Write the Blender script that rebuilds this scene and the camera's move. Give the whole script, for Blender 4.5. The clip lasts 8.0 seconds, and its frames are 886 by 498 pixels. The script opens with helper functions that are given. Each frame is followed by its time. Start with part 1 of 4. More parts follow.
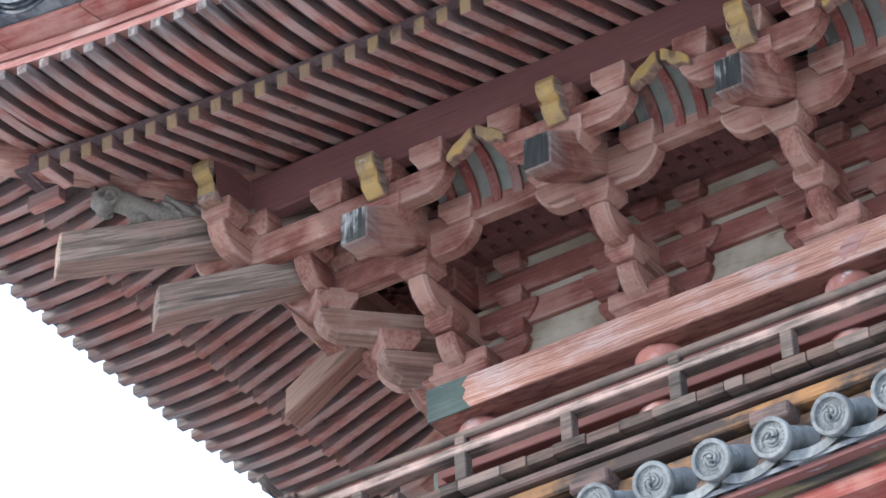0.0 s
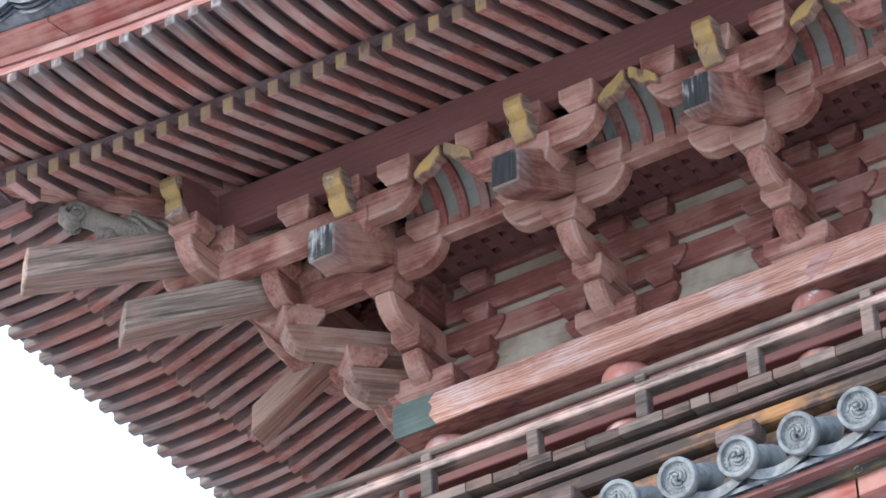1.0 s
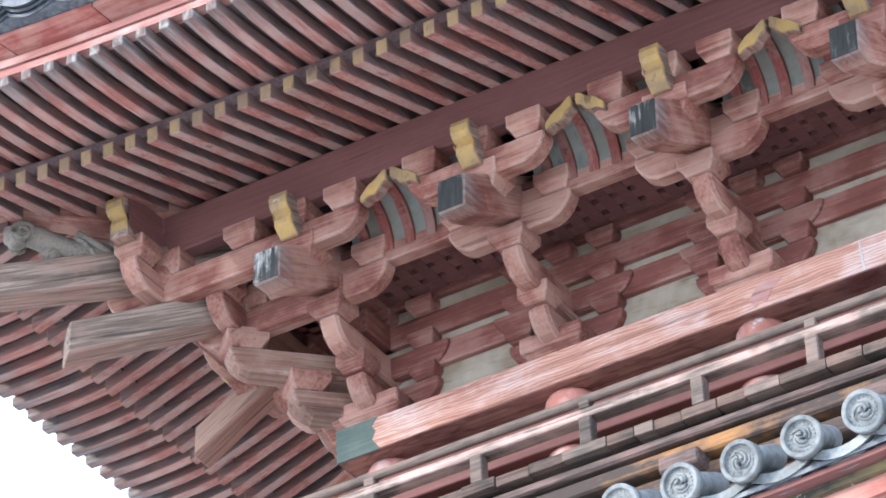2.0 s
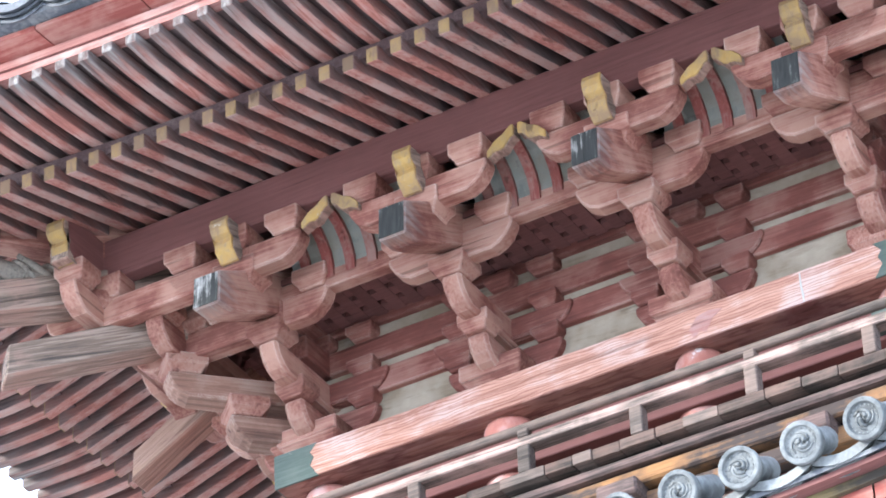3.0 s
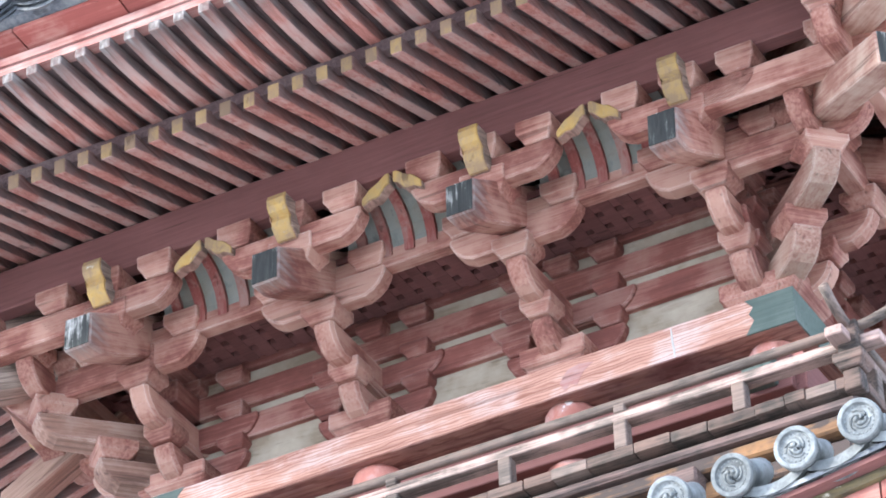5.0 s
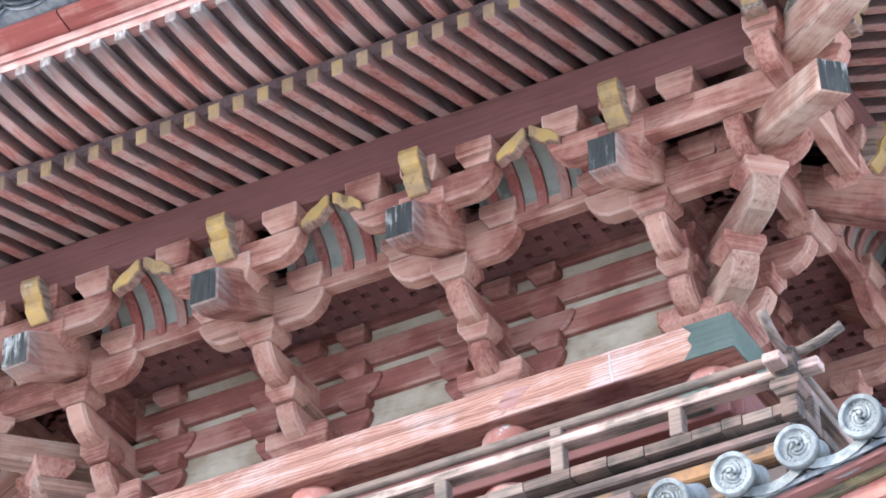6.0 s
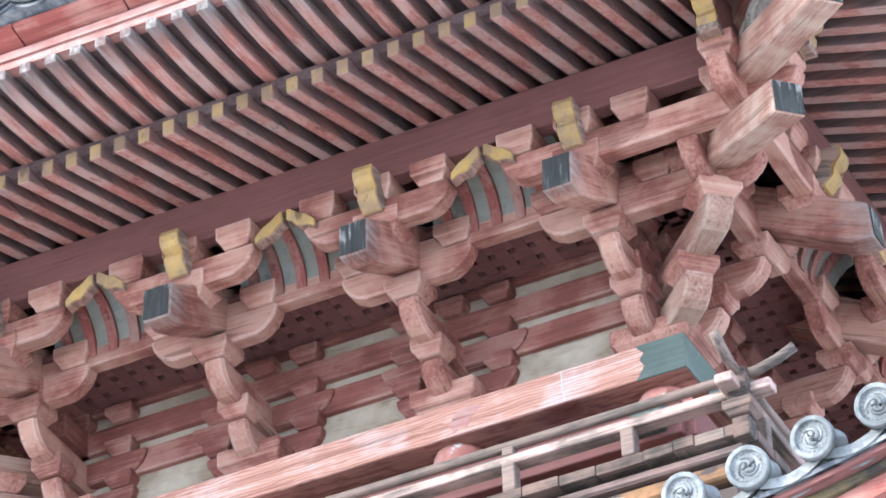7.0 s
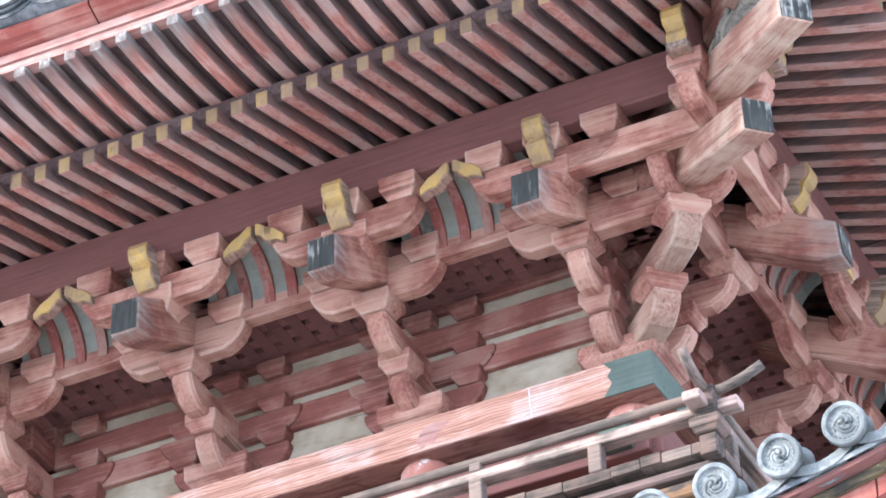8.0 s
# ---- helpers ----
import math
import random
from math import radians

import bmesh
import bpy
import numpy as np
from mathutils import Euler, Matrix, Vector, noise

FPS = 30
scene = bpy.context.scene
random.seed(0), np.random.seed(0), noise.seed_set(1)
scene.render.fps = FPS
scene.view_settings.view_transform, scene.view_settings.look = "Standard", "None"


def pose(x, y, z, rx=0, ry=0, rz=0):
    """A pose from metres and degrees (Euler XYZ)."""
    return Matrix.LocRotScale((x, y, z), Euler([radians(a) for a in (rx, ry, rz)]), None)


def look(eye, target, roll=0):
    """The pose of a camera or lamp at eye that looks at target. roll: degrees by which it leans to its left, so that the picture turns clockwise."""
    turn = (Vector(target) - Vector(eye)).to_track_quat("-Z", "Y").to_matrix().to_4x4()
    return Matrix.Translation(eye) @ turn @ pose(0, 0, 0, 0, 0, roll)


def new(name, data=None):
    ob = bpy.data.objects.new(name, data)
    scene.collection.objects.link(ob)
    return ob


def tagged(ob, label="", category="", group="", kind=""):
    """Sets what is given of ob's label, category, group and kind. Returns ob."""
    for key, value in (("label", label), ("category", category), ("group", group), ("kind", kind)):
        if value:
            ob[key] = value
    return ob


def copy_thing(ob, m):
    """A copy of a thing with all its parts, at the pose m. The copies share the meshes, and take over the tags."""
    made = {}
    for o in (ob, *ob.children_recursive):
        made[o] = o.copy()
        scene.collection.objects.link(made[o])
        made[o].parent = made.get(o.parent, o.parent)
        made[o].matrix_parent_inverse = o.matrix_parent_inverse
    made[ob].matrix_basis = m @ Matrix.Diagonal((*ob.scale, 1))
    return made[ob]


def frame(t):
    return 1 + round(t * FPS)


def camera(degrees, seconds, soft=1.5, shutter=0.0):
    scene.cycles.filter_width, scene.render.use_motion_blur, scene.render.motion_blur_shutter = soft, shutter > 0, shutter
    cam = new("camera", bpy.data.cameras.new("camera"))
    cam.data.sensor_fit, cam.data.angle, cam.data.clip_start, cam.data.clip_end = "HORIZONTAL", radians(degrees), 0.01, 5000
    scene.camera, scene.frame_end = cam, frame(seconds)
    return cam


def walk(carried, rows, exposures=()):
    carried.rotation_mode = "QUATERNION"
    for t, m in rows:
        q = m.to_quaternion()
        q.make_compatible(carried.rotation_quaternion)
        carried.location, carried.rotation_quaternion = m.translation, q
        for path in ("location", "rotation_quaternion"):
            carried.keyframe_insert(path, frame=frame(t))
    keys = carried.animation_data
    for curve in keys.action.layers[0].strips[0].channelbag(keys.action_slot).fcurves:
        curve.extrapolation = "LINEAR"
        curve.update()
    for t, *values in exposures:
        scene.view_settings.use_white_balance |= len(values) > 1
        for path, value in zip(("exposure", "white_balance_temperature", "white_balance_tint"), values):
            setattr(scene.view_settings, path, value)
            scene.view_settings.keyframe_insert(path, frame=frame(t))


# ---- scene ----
# the camera stands still on the ground and pans along the eaves
EYE = (8.525, -18.872, 1.6)
PAN = [  # seconds, heading to the left of the facade's normal, pitch, roll
    (0.0, 31.362, 34.145, -3.045),
    (0.5, 31.184, 34.215, -3.059),
    (1.0, 30.822, 34.348, -3.041),
    (2.5, 29.439, 34.792, -2.856),
    (3.0, 28.945, 34.957, -2.823),
    (3.5, 28.495, 35.079, -2.781),
    (4.0, 28.019, 35.201, -2.778),
    (4.5, 27.449, 35.361, -2.719),
    (5.0, 26.853, 35.522, -2.679),
    (6.5, 25.434, 35.885, -2.616),
    (7.0, 25.068, 35.994, -2.594),
    (7.5, 24.722, 36.135, -2.539),
    (8.0, 24.540, 36.183, -2.532),
]
cam = camera(11.709, 8.0, soft=1.8)
walk(cam, [(t, pose(*EYE, 90 + pitch, 0, yaw) @ pose(0, 0, 0, 0, 0, roll)) for t, yaw, pitch, roll in PAN],
     exposures=[(0.0, 0.75, 5750, 5), (1.0, 0.80, 5750, 5), (2.5, 1.40, 5750, 5), (4.0, 1.48, 5750, 5), (8.0, 1.60, 5750, 5)])

# ---- light: a bright overcast day ----
world = bpy.data.worlds.new("overcast_sky")
scene.world = world
world.use_nodes = True
wn = world.node_tree.nodes
wl = world.node_tree.links
sky = wn.new("ShaderNodeTexSky")
sky.sky_type = "NISHITA"
sky.sun_disc = False
sky.sun_elevation = radians(27)
sky.sun_rotation = radians(225)
sky.dust_density = 6.0
sky.air_density = 1.2
whiten = wn.new("ShaderNodeMix")
whiten.data_type = "RGBA"
whiten.inputs["Factor"].default_value = 0.8
whiten.inputs["B"].default_value = (10.7, 12.1, 14.9, 1)
wl.new(sky.outputs["Color"], whiten.inputs["A"])
wl.new(whiten.outputs["Result"], wn["Background"].inputs["Color"])
wn["Background"].inputs["Strength"].default_value = 0.112

sun_data = bpy.data.lights.new("sun", "SUN")
sun_data.energy = 2.6
sun_data.angle = radians(8)
sun_data.color = (1.0, 0.91, 0.79)
sun = new("sun", sun_data)
sun.matrix_world = look((-24, -24, 29.0), (0, 0, 12))

# ---- measures ----
TOP = 14.164           # height of the wall plate's top above the ground
BAY = 1.15
H = 1.5 * BAY          # half the tower's side, column to column
COLS = [-1.5 * BAY, -0.5 * BAY, 0.5 * BAY, 1.5 * BAY]
V1, V2, V3 = 0.33, 0.575, 0.90     # the three steps of the brackets
PITCH = BAY / 8
RAFT_V, FLY_V = 1.88, 2.54        # ends of base rafters and flying rafters
LOW_V, LOW_Z = 3.0, -2.96        # lower eave's tile edge


def lift(x):
    """The sweep of the eaves, rising towards the corners."""
    a = abs(x)
    return 0.010 * a * a + 0.0012 * a ** 4 * 0.6


def lift_rafter(x):
    """The slighter sweep of the base rafters."""
    return 0.008 * x * x + 0.00065 * x ** 4


def lift_low(x):
    """The sweep of the lower eave."""
    return 0.003 * x * x + 0.00098 * x ** 4


# ---- materials ----
def ramp(nt, stops):
    r = nt.nodes.new("ShaderNodeValToRGB")
    els = r.color_ramp.elements
    while len(els) < len(stops):
        els.new(0.5)
    for e, (p, c) in zip(els, stops):
        e.position = p
        e.color = (*c, 1)
    return r


def timber(name, colours, grain=(1.2, 26, 26), wear=0.5, wear_colour=(0.33, 0.25, 0.21), rough=0.8, bump=0.35, spot=0.0, spot_colour=(0.7, 0.6, 0.55), axis=0, edge=0.0, mottle=0.3, rings=0.0, slope=0.0, painted=None, flank_tint=None):
    """Painted or bare weathered wood with grain along one axis of the object, faded patches and cracks."""
    m = bpy.data.materials.new(name)
    m.use_nodes = True
    nt = m.node_tree
    n, l = nt.nodes, nt.links
    bsdf = n["Principled BSDF"]
    tc = n.new("ShaderNodeTexCoord")
    info = n.new("ShaderNodeObjectInfo")
    shift = n.new("ShaderNodeVectorMath")
    shift.operation = "MULTIPLY_ADD"
    l.new(info.outputs["Random"], shift.inputs[0])
    shift.inputs[1].default_value = (17, 9, 23)
    turn = n.new("ShaderNodeVectorRotate")
    turn.rotation_type = "X_AXIS"
    turn.inputs["Angle"].default_value = -math.atan(slope)
    l.new(tc.outputs["Object"], turn.inputs["Vector"])
    l.new(turn.outputs["Vector"], shift.inputs[2])
    mp = n.new("ShaderNodeMapping")
    g = [grain[1]] * 3
    g[axis] = grain[0]
    mp.inputs["Scale"].default_value = g
    l.new(shift.outputs[0], mp.inputs["Vector"])
    fine = n.new("ShaderNodeTexNoise")
    fine.inputs["Scale"].default_value = 2.2
    fine.inputs["Detail"].default_value = 7
    fine.inputs["Roughness"].default_value = 0.65
    fine.inputs["Distortion"].default_value = 0.6
    l.new(mp.outputs[0], fine.inputs["Vector"])
    big = n.new("ShaderNodeTexNoise")
    big.inputs["Scale"].default_value = 3.0
    big.inputs["Detail"].default_value = 5
    big.inputs["Roughness"].default_value = 0.6
    l.new(shift.outputs[0], big.inputs["Vector"])
    base = ramp(nt, [(0.3, colours[0]), (0.5, colours[1]), (0.72, colours[2])])
    tone = n.new("ShaderNodeMix")
    tone.inputs["Factor"].default_value = mottle
    l.new(fine.outputs["Fac"], tone.inputs["A"])
    l.new(big.outputs["Fac"], tone.inputs["B"])
    l.new(tone.outputs["Result"], base.inputs[0])
    # large faded patches
    add = n.new("ShaderNodeMath")
    add.operation = "MULTIPLY_ADD"
    l.new(fine.outputs["Fac"], add.inputs[0])
    add.inputs[1].default_value = 0.55
    l.new(big.outputs["Fac"], add.inputs[2])
    worn = ramp(nt, [(0.78 - 0.25 * wear, (0, 0, 0)), (1.02 - 0.25 * wear, (1, 1, 1))])
    l.new(add.outputs[0], worn.inputs[0])
    mix = n.new("ShaderNodeMix")
    mix.data_type = "RGBA"
    l.new(worn.outputs[0], mix.inputs["Factor"])
    l.new(base.outputs[0], mix.inputs["A"])
    mix.inputs["B"].default_value = (*wear_colour, 1)
    out = mix
    for tint, lo, hi in ((painted, -0.35, -0.7), (flank_tint, -0.75, -0.4)):
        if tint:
            # old paint under bare timbers; a darker tint under the plate, on rafter flanks
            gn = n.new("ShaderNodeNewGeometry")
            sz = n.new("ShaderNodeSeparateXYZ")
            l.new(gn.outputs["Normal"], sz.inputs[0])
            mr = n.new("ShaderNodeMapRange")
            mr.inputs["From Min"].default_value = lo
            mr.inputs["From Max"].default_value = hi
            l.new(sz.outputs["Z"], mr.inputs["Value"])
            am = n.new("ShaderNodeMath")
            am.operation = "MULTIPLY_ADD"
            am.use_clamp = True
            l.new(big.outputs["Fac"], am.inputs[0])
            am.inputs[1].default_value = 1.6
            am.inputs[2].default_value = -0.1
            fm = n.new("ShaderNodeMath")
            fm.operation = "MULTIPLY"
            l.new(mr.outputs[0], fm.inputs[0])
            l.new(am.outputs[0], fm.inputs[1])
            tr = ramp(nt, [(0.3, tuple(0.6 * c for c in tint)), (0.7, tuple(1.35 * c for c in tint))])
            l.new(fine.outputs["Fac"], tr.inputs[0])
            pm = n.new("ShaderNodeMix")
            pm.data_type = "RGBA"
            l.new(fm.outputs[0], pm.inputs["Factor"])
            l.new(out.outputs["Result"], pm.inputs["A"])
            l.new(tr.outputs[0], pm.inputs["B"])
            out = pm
    # dark cracks along the grain
    crack_map = n.new("ShaderNodeMapping")
    g2 = [grain[1] * 0.9] * 3
    g2[axis] = grain[0] * 0.6
    crack_map.inputs["Scale"].default_value = g2
    l.new(shift.outputs[0], crack_map.inputs["Vector"])
    cr = n.new("ShaderNodeTexNoise")
    cr.inputs["Scale"].default_value = 1.1
    cr.inputs["Detail"].default_value = 4
    l.new(crack_map.outputs[0], cr.inputs["Vector"])
    dark = ramp(nt, [(0.31, (0.32, 0.30, 0.29)), (0.36, (1, 1, 1))])
    l.new(cr.outputs["Fac"], dark.inputs[0])
    mul = n.new("ShaderNodeMix")
    mul.data_type = "RGBA"
    mul.blend_type = "MULTIPLY"
    mul.inputs["Factor"].default_value = 0.6
    l.new(out.outputs["Result"], mul.inputs["A"])
    l.new(dark.outputs[0], mul.inputs["B"])
    out = mul
    if spot:
        sp = n.new("ShaderNodeTexNoise")
        sp.inputs["Scale"].default_value = 11
        sp.inputs["Detail"].default_value = 8
        sp.inputs["Roughness"].default_value = 0.7
        l.new(shift.outputs[0], sp.inputs["Vector"])
        sr = ramp(nt, [(0.66 - spot * 0.2, (0, 0, 0)), (0.70 - spot * 0.2, (1, 1, 1))])
        l.new(sp.outputs["Fac"], sr.inputs[0])
        m2 = n.new("ShaderNodeMix")
        m2.data_type = "RGBA"
        l.new(sr.outputs[0], m2.inputs["Factor"])
        l.new(out.outputs["Result"], m2.inputs["A"])
        m2.inputs["B"].default_value = (*spot_colour, 1)
        out = m2
    if rings:
        # flame figure of the growth rings, weathered out along the beam
        rm = n.new("ShaderNodeMapping")
        rm.inputs["Scale"].default_value = (1.0, 4.0, 4.0)
        rm.inputs["Rotation"].default_value = (0.0, 0.05, 0.0)
        l.new(shift.outputs[0], rm.inputs["Vector"])
        wv = n.new("ShaderNodeTexWave")
        wv.bands_direction = "Z"
        wv.inputs["Scale"].default_value = 4.2
        wv.inputs["Distortion"].default_value = 10.0
        wv.inputs["Detail"].default_value = 1.5
        wv.inputs["Detail Scale"].default_value = 1.1
        l.new(rm.outputs[0], wv.inputs["Vector"])
        wr = ramp(nt, [(0.0, (0.50, 0.34, 0.31)), (0.45, (1, 1, 1)), (1.0, (1.0, 1.0, 1.0))])
        l.new(wv.outputs["Fac"], wr.inputs[0])
        m4 = n.new("ShaderNodeMix")
        m4.data_type = "RGBA"
        m4.blend_type = "MULTIPLY"
        m4.inputs["Factor"].default_value = rings
        l.new(out.outputs["Result"], m4.inputs["A"])
        l.new(wr.outputs[0], m4.inputs["B"])
        out = m4
    if edge:
        # paint rubbed off along the arrises
        bv = n.new("ShaderNodeBevel")
        bv.samples = 4
        bv.inputs["Radius"].default_value = 0.016
        geo = n.new("ShaderNodeNewGeometry")
        dt = n.new("ShaderNodeVectorMath")
        dt.operation = "DOT_PRODUCT"
        l.new(bv.outputs[0], dt.inputs[0])
        l.new(geo.outputs["Normal"], dt.inputs[1])
        er = ramp(nt, [(0.86, (1, 1, 1)), (0.985, (0, 0, 0))])
        l.new(dt.outputs["Value"], er.inputs[0])
        em = n.new("ShaderNodeMath")
        em.operation = "MULTIPLY"
        l.new(er.outputs[0], em.inputs[0])
        eb = ramp(nt, [(0.42, (0, 0, 0)), (0.62, (edge, edge, edge))])
        l.new(big.outputs["Fac"], eb.inputs[0])
        l.new(eb.outputs[0], em.inputs[1])
        m3 = n.new("ShaderNodeMix")
        m3.data_type = "RGBA"
        l.new(em.outputs[0], m3.inputs["Factor"])
        l.new(out.outputs["Result"], m3.inputs["A"])
        m3.inputs["B"].default_value = (0.62, 0.49, 0.43, 1)
        out = m3
    # every piece a little lighter or darker
    hsv = n.new("ShaderNodeHueSaturation")
    val = n.new("ShaderNodeMath")
    val.operation = "MULTIPLY_ADD"
    l.new(info.outputs["Random"], val.inputs[0])
    val.inputs[1].default_value = 0.3
    val.inputs[2].default_value = 0.85
    l.new(val.outputs[0], hsv.inputs["Value"])
    l.new(out.outputs["Result"], hsv.inputs["Color"])
    l.new(hsv.outputs["Color"], bsdf.inputs["Base Color"])
    bsdf.inputs["Roughness"].default_value = rough
    bsdf.inputs["Specular IOR Level"].default_value = 0.3
    bp = n.new("ShaderNodeBump")
    bp.inputs["Strength"].default_value = bump
    bp.inputs["Distance"].default_value = 0.012
    hsum = n.new("ShaderNodeMath")
    hsum.operation = "ADD"
    l.new(fine.outputs["Fac"], hsum.inputs[0])
    l.new(dark.outputs[0], hsum.inputs[1])
    l.new(hsum.outputs[0], bp.inputs["Height"])
    l.new(bp.outputs[0], bsdf.inputs["Normal"])
    return m


RED = [(0.13, 0.049, 0.038), (0.295, 0.116, 0.088), (0.46, 0.228, 0.175)]
M_RED = timber("faded_red_timber", RED, wear=0.45, wear_colour=(0.44, 0.25, 0.19), axis=0, edge=0.9, mottle=0.6)
# deeper, less faded red, darkened further to carry the recess's shade
M_INNER = timber("recess_shaded_red_timber", [(0.105, 0.036, 0.030), (0.215, 0.077, 0.060), (0.31, 0.130, 0.100)], wear=0.1, wear_colour=(0.33, 0.17, 0.135), axis=0, edge=0.5, mottle=0.5)
M_RED_Y = timber("faded_red_timber_outward", RED, wear=0.45, wear_colour=(0.44, 0.25, 0.19), axis=1, edge=0.9, mottle=0.6)
M_RAFT = timber("red_rafter_timber", [(0.22, 0.082, 0.068), (0.39, 0.158, 0.125), (0.52, 0.255, 0.21)], wear=0.4, wear_colour=(0.42, 0.27, 0.235), axis=1, flank_tint=(0.125, 0.092, 0.088))
M_DEEP = timber("dark_red_plank", [(0.135, 0.058, 0.052), (0.185, 0.078, 0.070), (0.235, 0.102, 0.092)], wear=-1.4, bump=0.1, axis=0)
# maroon with the recess's shade put into the colour
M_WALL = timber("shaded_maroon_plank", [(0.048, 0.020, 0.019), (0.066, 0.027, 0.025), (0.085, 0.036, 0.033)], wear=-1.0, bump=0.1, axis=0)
# soffit colour darkened to hold the shade between the rafters
M_SOFFIT = timber("shade_darkened_soffit_board", [(0.075, 0.046, 0.046), (0.11, 0.067, 0.066), (0.16, 0.10, 0.097)], wear=0.2, wear_colour=(0.17, 0.125, 0.12), bump=0.15, axis=1)
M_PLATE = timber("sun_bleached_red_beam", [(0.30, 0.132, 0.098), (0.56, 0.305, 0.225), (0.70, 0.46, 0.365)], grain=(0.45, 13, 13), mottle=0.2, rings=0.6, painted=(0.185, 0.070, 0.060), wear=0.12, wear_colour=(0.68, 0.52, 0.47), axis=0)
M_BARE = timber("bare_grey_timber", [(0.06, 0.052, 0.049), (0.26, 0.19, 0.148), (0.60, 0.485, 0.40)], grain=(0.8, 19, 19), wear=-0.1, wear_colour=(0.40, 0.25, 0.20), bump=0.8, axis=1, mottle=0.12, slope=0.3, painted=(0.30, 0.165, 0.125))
M_BARE_STEEP = timber("bare_pale_timber", [(0.15, 0.085, 0.07), (0.41, 0.265, 0.20), (0.68, 0.50, 0.41)], grain=(0.8, 19, 19), wear=0.1, wear_colour=(0.40, 0.25, 0.20), bump=0.8, axis=1, mottle=0.2, slope=0.56, painted=(0.33, 0.15, 0.11))
M_BARE_ARM = timber("browned_bare_timber", [(0.11, 0.062, 0.048), (0.27, 0.148, 0.108), (0.44, 0.275, 0.205)], grain=(0.8, 17, 17), wear=0.1, wear_colour=(0.36, 0.25, 0.20), bump=0.7, axis=1, mottle=0.35, edge=0.9)
M_PINK = timber("bleached_pink_timber", [(0.19, 0.085, 0.07), (0.33, 0.165, 0.122), (0.48, 0.29, 0.215)], wear=0.3, wear_colour=(0.47, 0.325, 0.25), bump=0.6, axis=1, edge=0.9, mottle=0.5, slope=0.3)
M_GREY = timber("silvery_old_timber", [(0.075, 0.066, 0.056), (0.20, 0.178, 0.15), (0.40, 0.365, 0.32)], wear=0.3, wear_colour=(0.27, 0.225, 0.185), bump=0.6, axis=0)
M_RAIL = timber("weathered_rail_timber", [(0.042, 0.034, 0.030), (0.18, 0.138, 0.118), (0.45, 0.365, 0.32)], wear=0.4, wear_colour=(0.45, 0.30, 0.26), bump=0.6, axis=0)
M_TOPRAIL = timber("brown_grey_rail_timber", [(0.045, 0.036, 0.031), (0.125, 0.098, 0.084), (0.28, 0.23, 0.20)], wear=0.35, wear_colour=(0.21, 0.145, 0.12), bump=0.6, axis=0)
M_DARKRAIL = timber("blackened_old_timber", [(0.018, 0.015, 0.013), (0.058, 0.045, 0.038), (0.20, 0.16, 0.135)], wear=0.4, wear_colour=(0.16, 0.10, 0.08), bump=0.6, axis=0)
M_BOARD = timber("pinkish_worn_timber", [(0.04, 0.031, 0.028), (0.11, 0.078, 0.070), (0.28, 0.20, 0.18)], wear=0.3, wear_colour=(0.20, 0.125, 0.11), bump=0.6, axis=0)
# weathered amber wood; the bright mottling paints in patches of sun
M_AMBER = timber("sun_patched_amber_timber", [(0.05, 0.03, 0.025), (0.55, 0.27, 0.10), (0.95, 0.66, 0.34)], grain=(0.6, 16, 16), mottle=0.35, wear=0.85, wear_colour=(0.07, 0.05, 0.044), axis=0)
M_YELLOW = timber("ochre_paint", [(0.38, 0.225, 0.075), (0.54, 0.35, 0.115), (0.60, 0.45, 0.23)], grain=(6, 14, 14), wear=0.55, wear_colour=(0.30, 0.20, 0.115), spot=0.05, spot_colour=(0.5, 0.45, 0.36), axis=2)
M_OCHRE_OLD = timber("dull_old_ochre_paint", [(0.30, 0.19, 0.075), (0.43, 0.285, 0.11), (0.50, 0.385, 0.22)], grain=(6, 14, 14), wear=0.85, wear_colour=(0.25, 0.165, 0.105), axis=2)
M_BLACK = timber("black_lacquered_end", [(0.018, 0.018, 0.018), (0.045, 0.045, 0.042), (0.10, 0.10, 0.09)], grain=(1.0, 22, 22), wear=-0.12, wear_colour=(0.6, 0.57, 0.53), axis=2)
M_GREEN = timber("dull_green_paint", [(0.075, 0.096, 0.083), (0.098, 0.124, 0.106), (0.125, 0.150, 0.130)], wear=0.1, wear_colour=(0.14, 0.16, 0.14), bump=0.1, spot=0.02, axis=0)
M_PLASTER = timber("stained_lime_plaster", [(0.29, 0.235, 0.175), (0.43, 0.365, 0.285), (0.56, 0.50, 0.41)], grain=(2, 14, 14), wear=0.4, wear_colour=(0.26, 0.205, 0.145), bump=0.2, axis=0)
M_COVE = timber("stained_white_cove_board", [(0.13, 0.135, 0.12), (0.235, 0.24, 0.215), (0.36, 0.36, 0.33)], grain=(3, 7, 7), wear=0.4, wear_colour=(0.20, 0.185, 0.15), bump=0.2, axis=2)
M_WHITE = timber("white_bird_lime", [(0.62, 0.60, 0.56), (0.72, 0.70, 0.66), (0.80, 0.78, 0.74)], wear=0.2, wear_colour=(0.55, 0.50, 0.45), axis=2)
M_RIB = timber("vermilion_rib", [(0.20, 0.055, 0.045), (0.27, 0.080, 0.066), (0.33, 0.12, 0.10)], wear=0.4, wear_colour=(0.30, 0.18, 0.15), axis=2)
M_COLUMN = timber("faded_vermilion_column", [(0.42, 0.155, 0.122), (0.50, 0.21, 0.163), (0.58, 0.33, 0.265)], wear=0.35, grain=(2.5, 6, 6), wear_colour=(0.58, 0.38, 0.35), spot=0.18, spot_colour=(0.75, 0.68, 0.64), bump=0.15, axis=2)
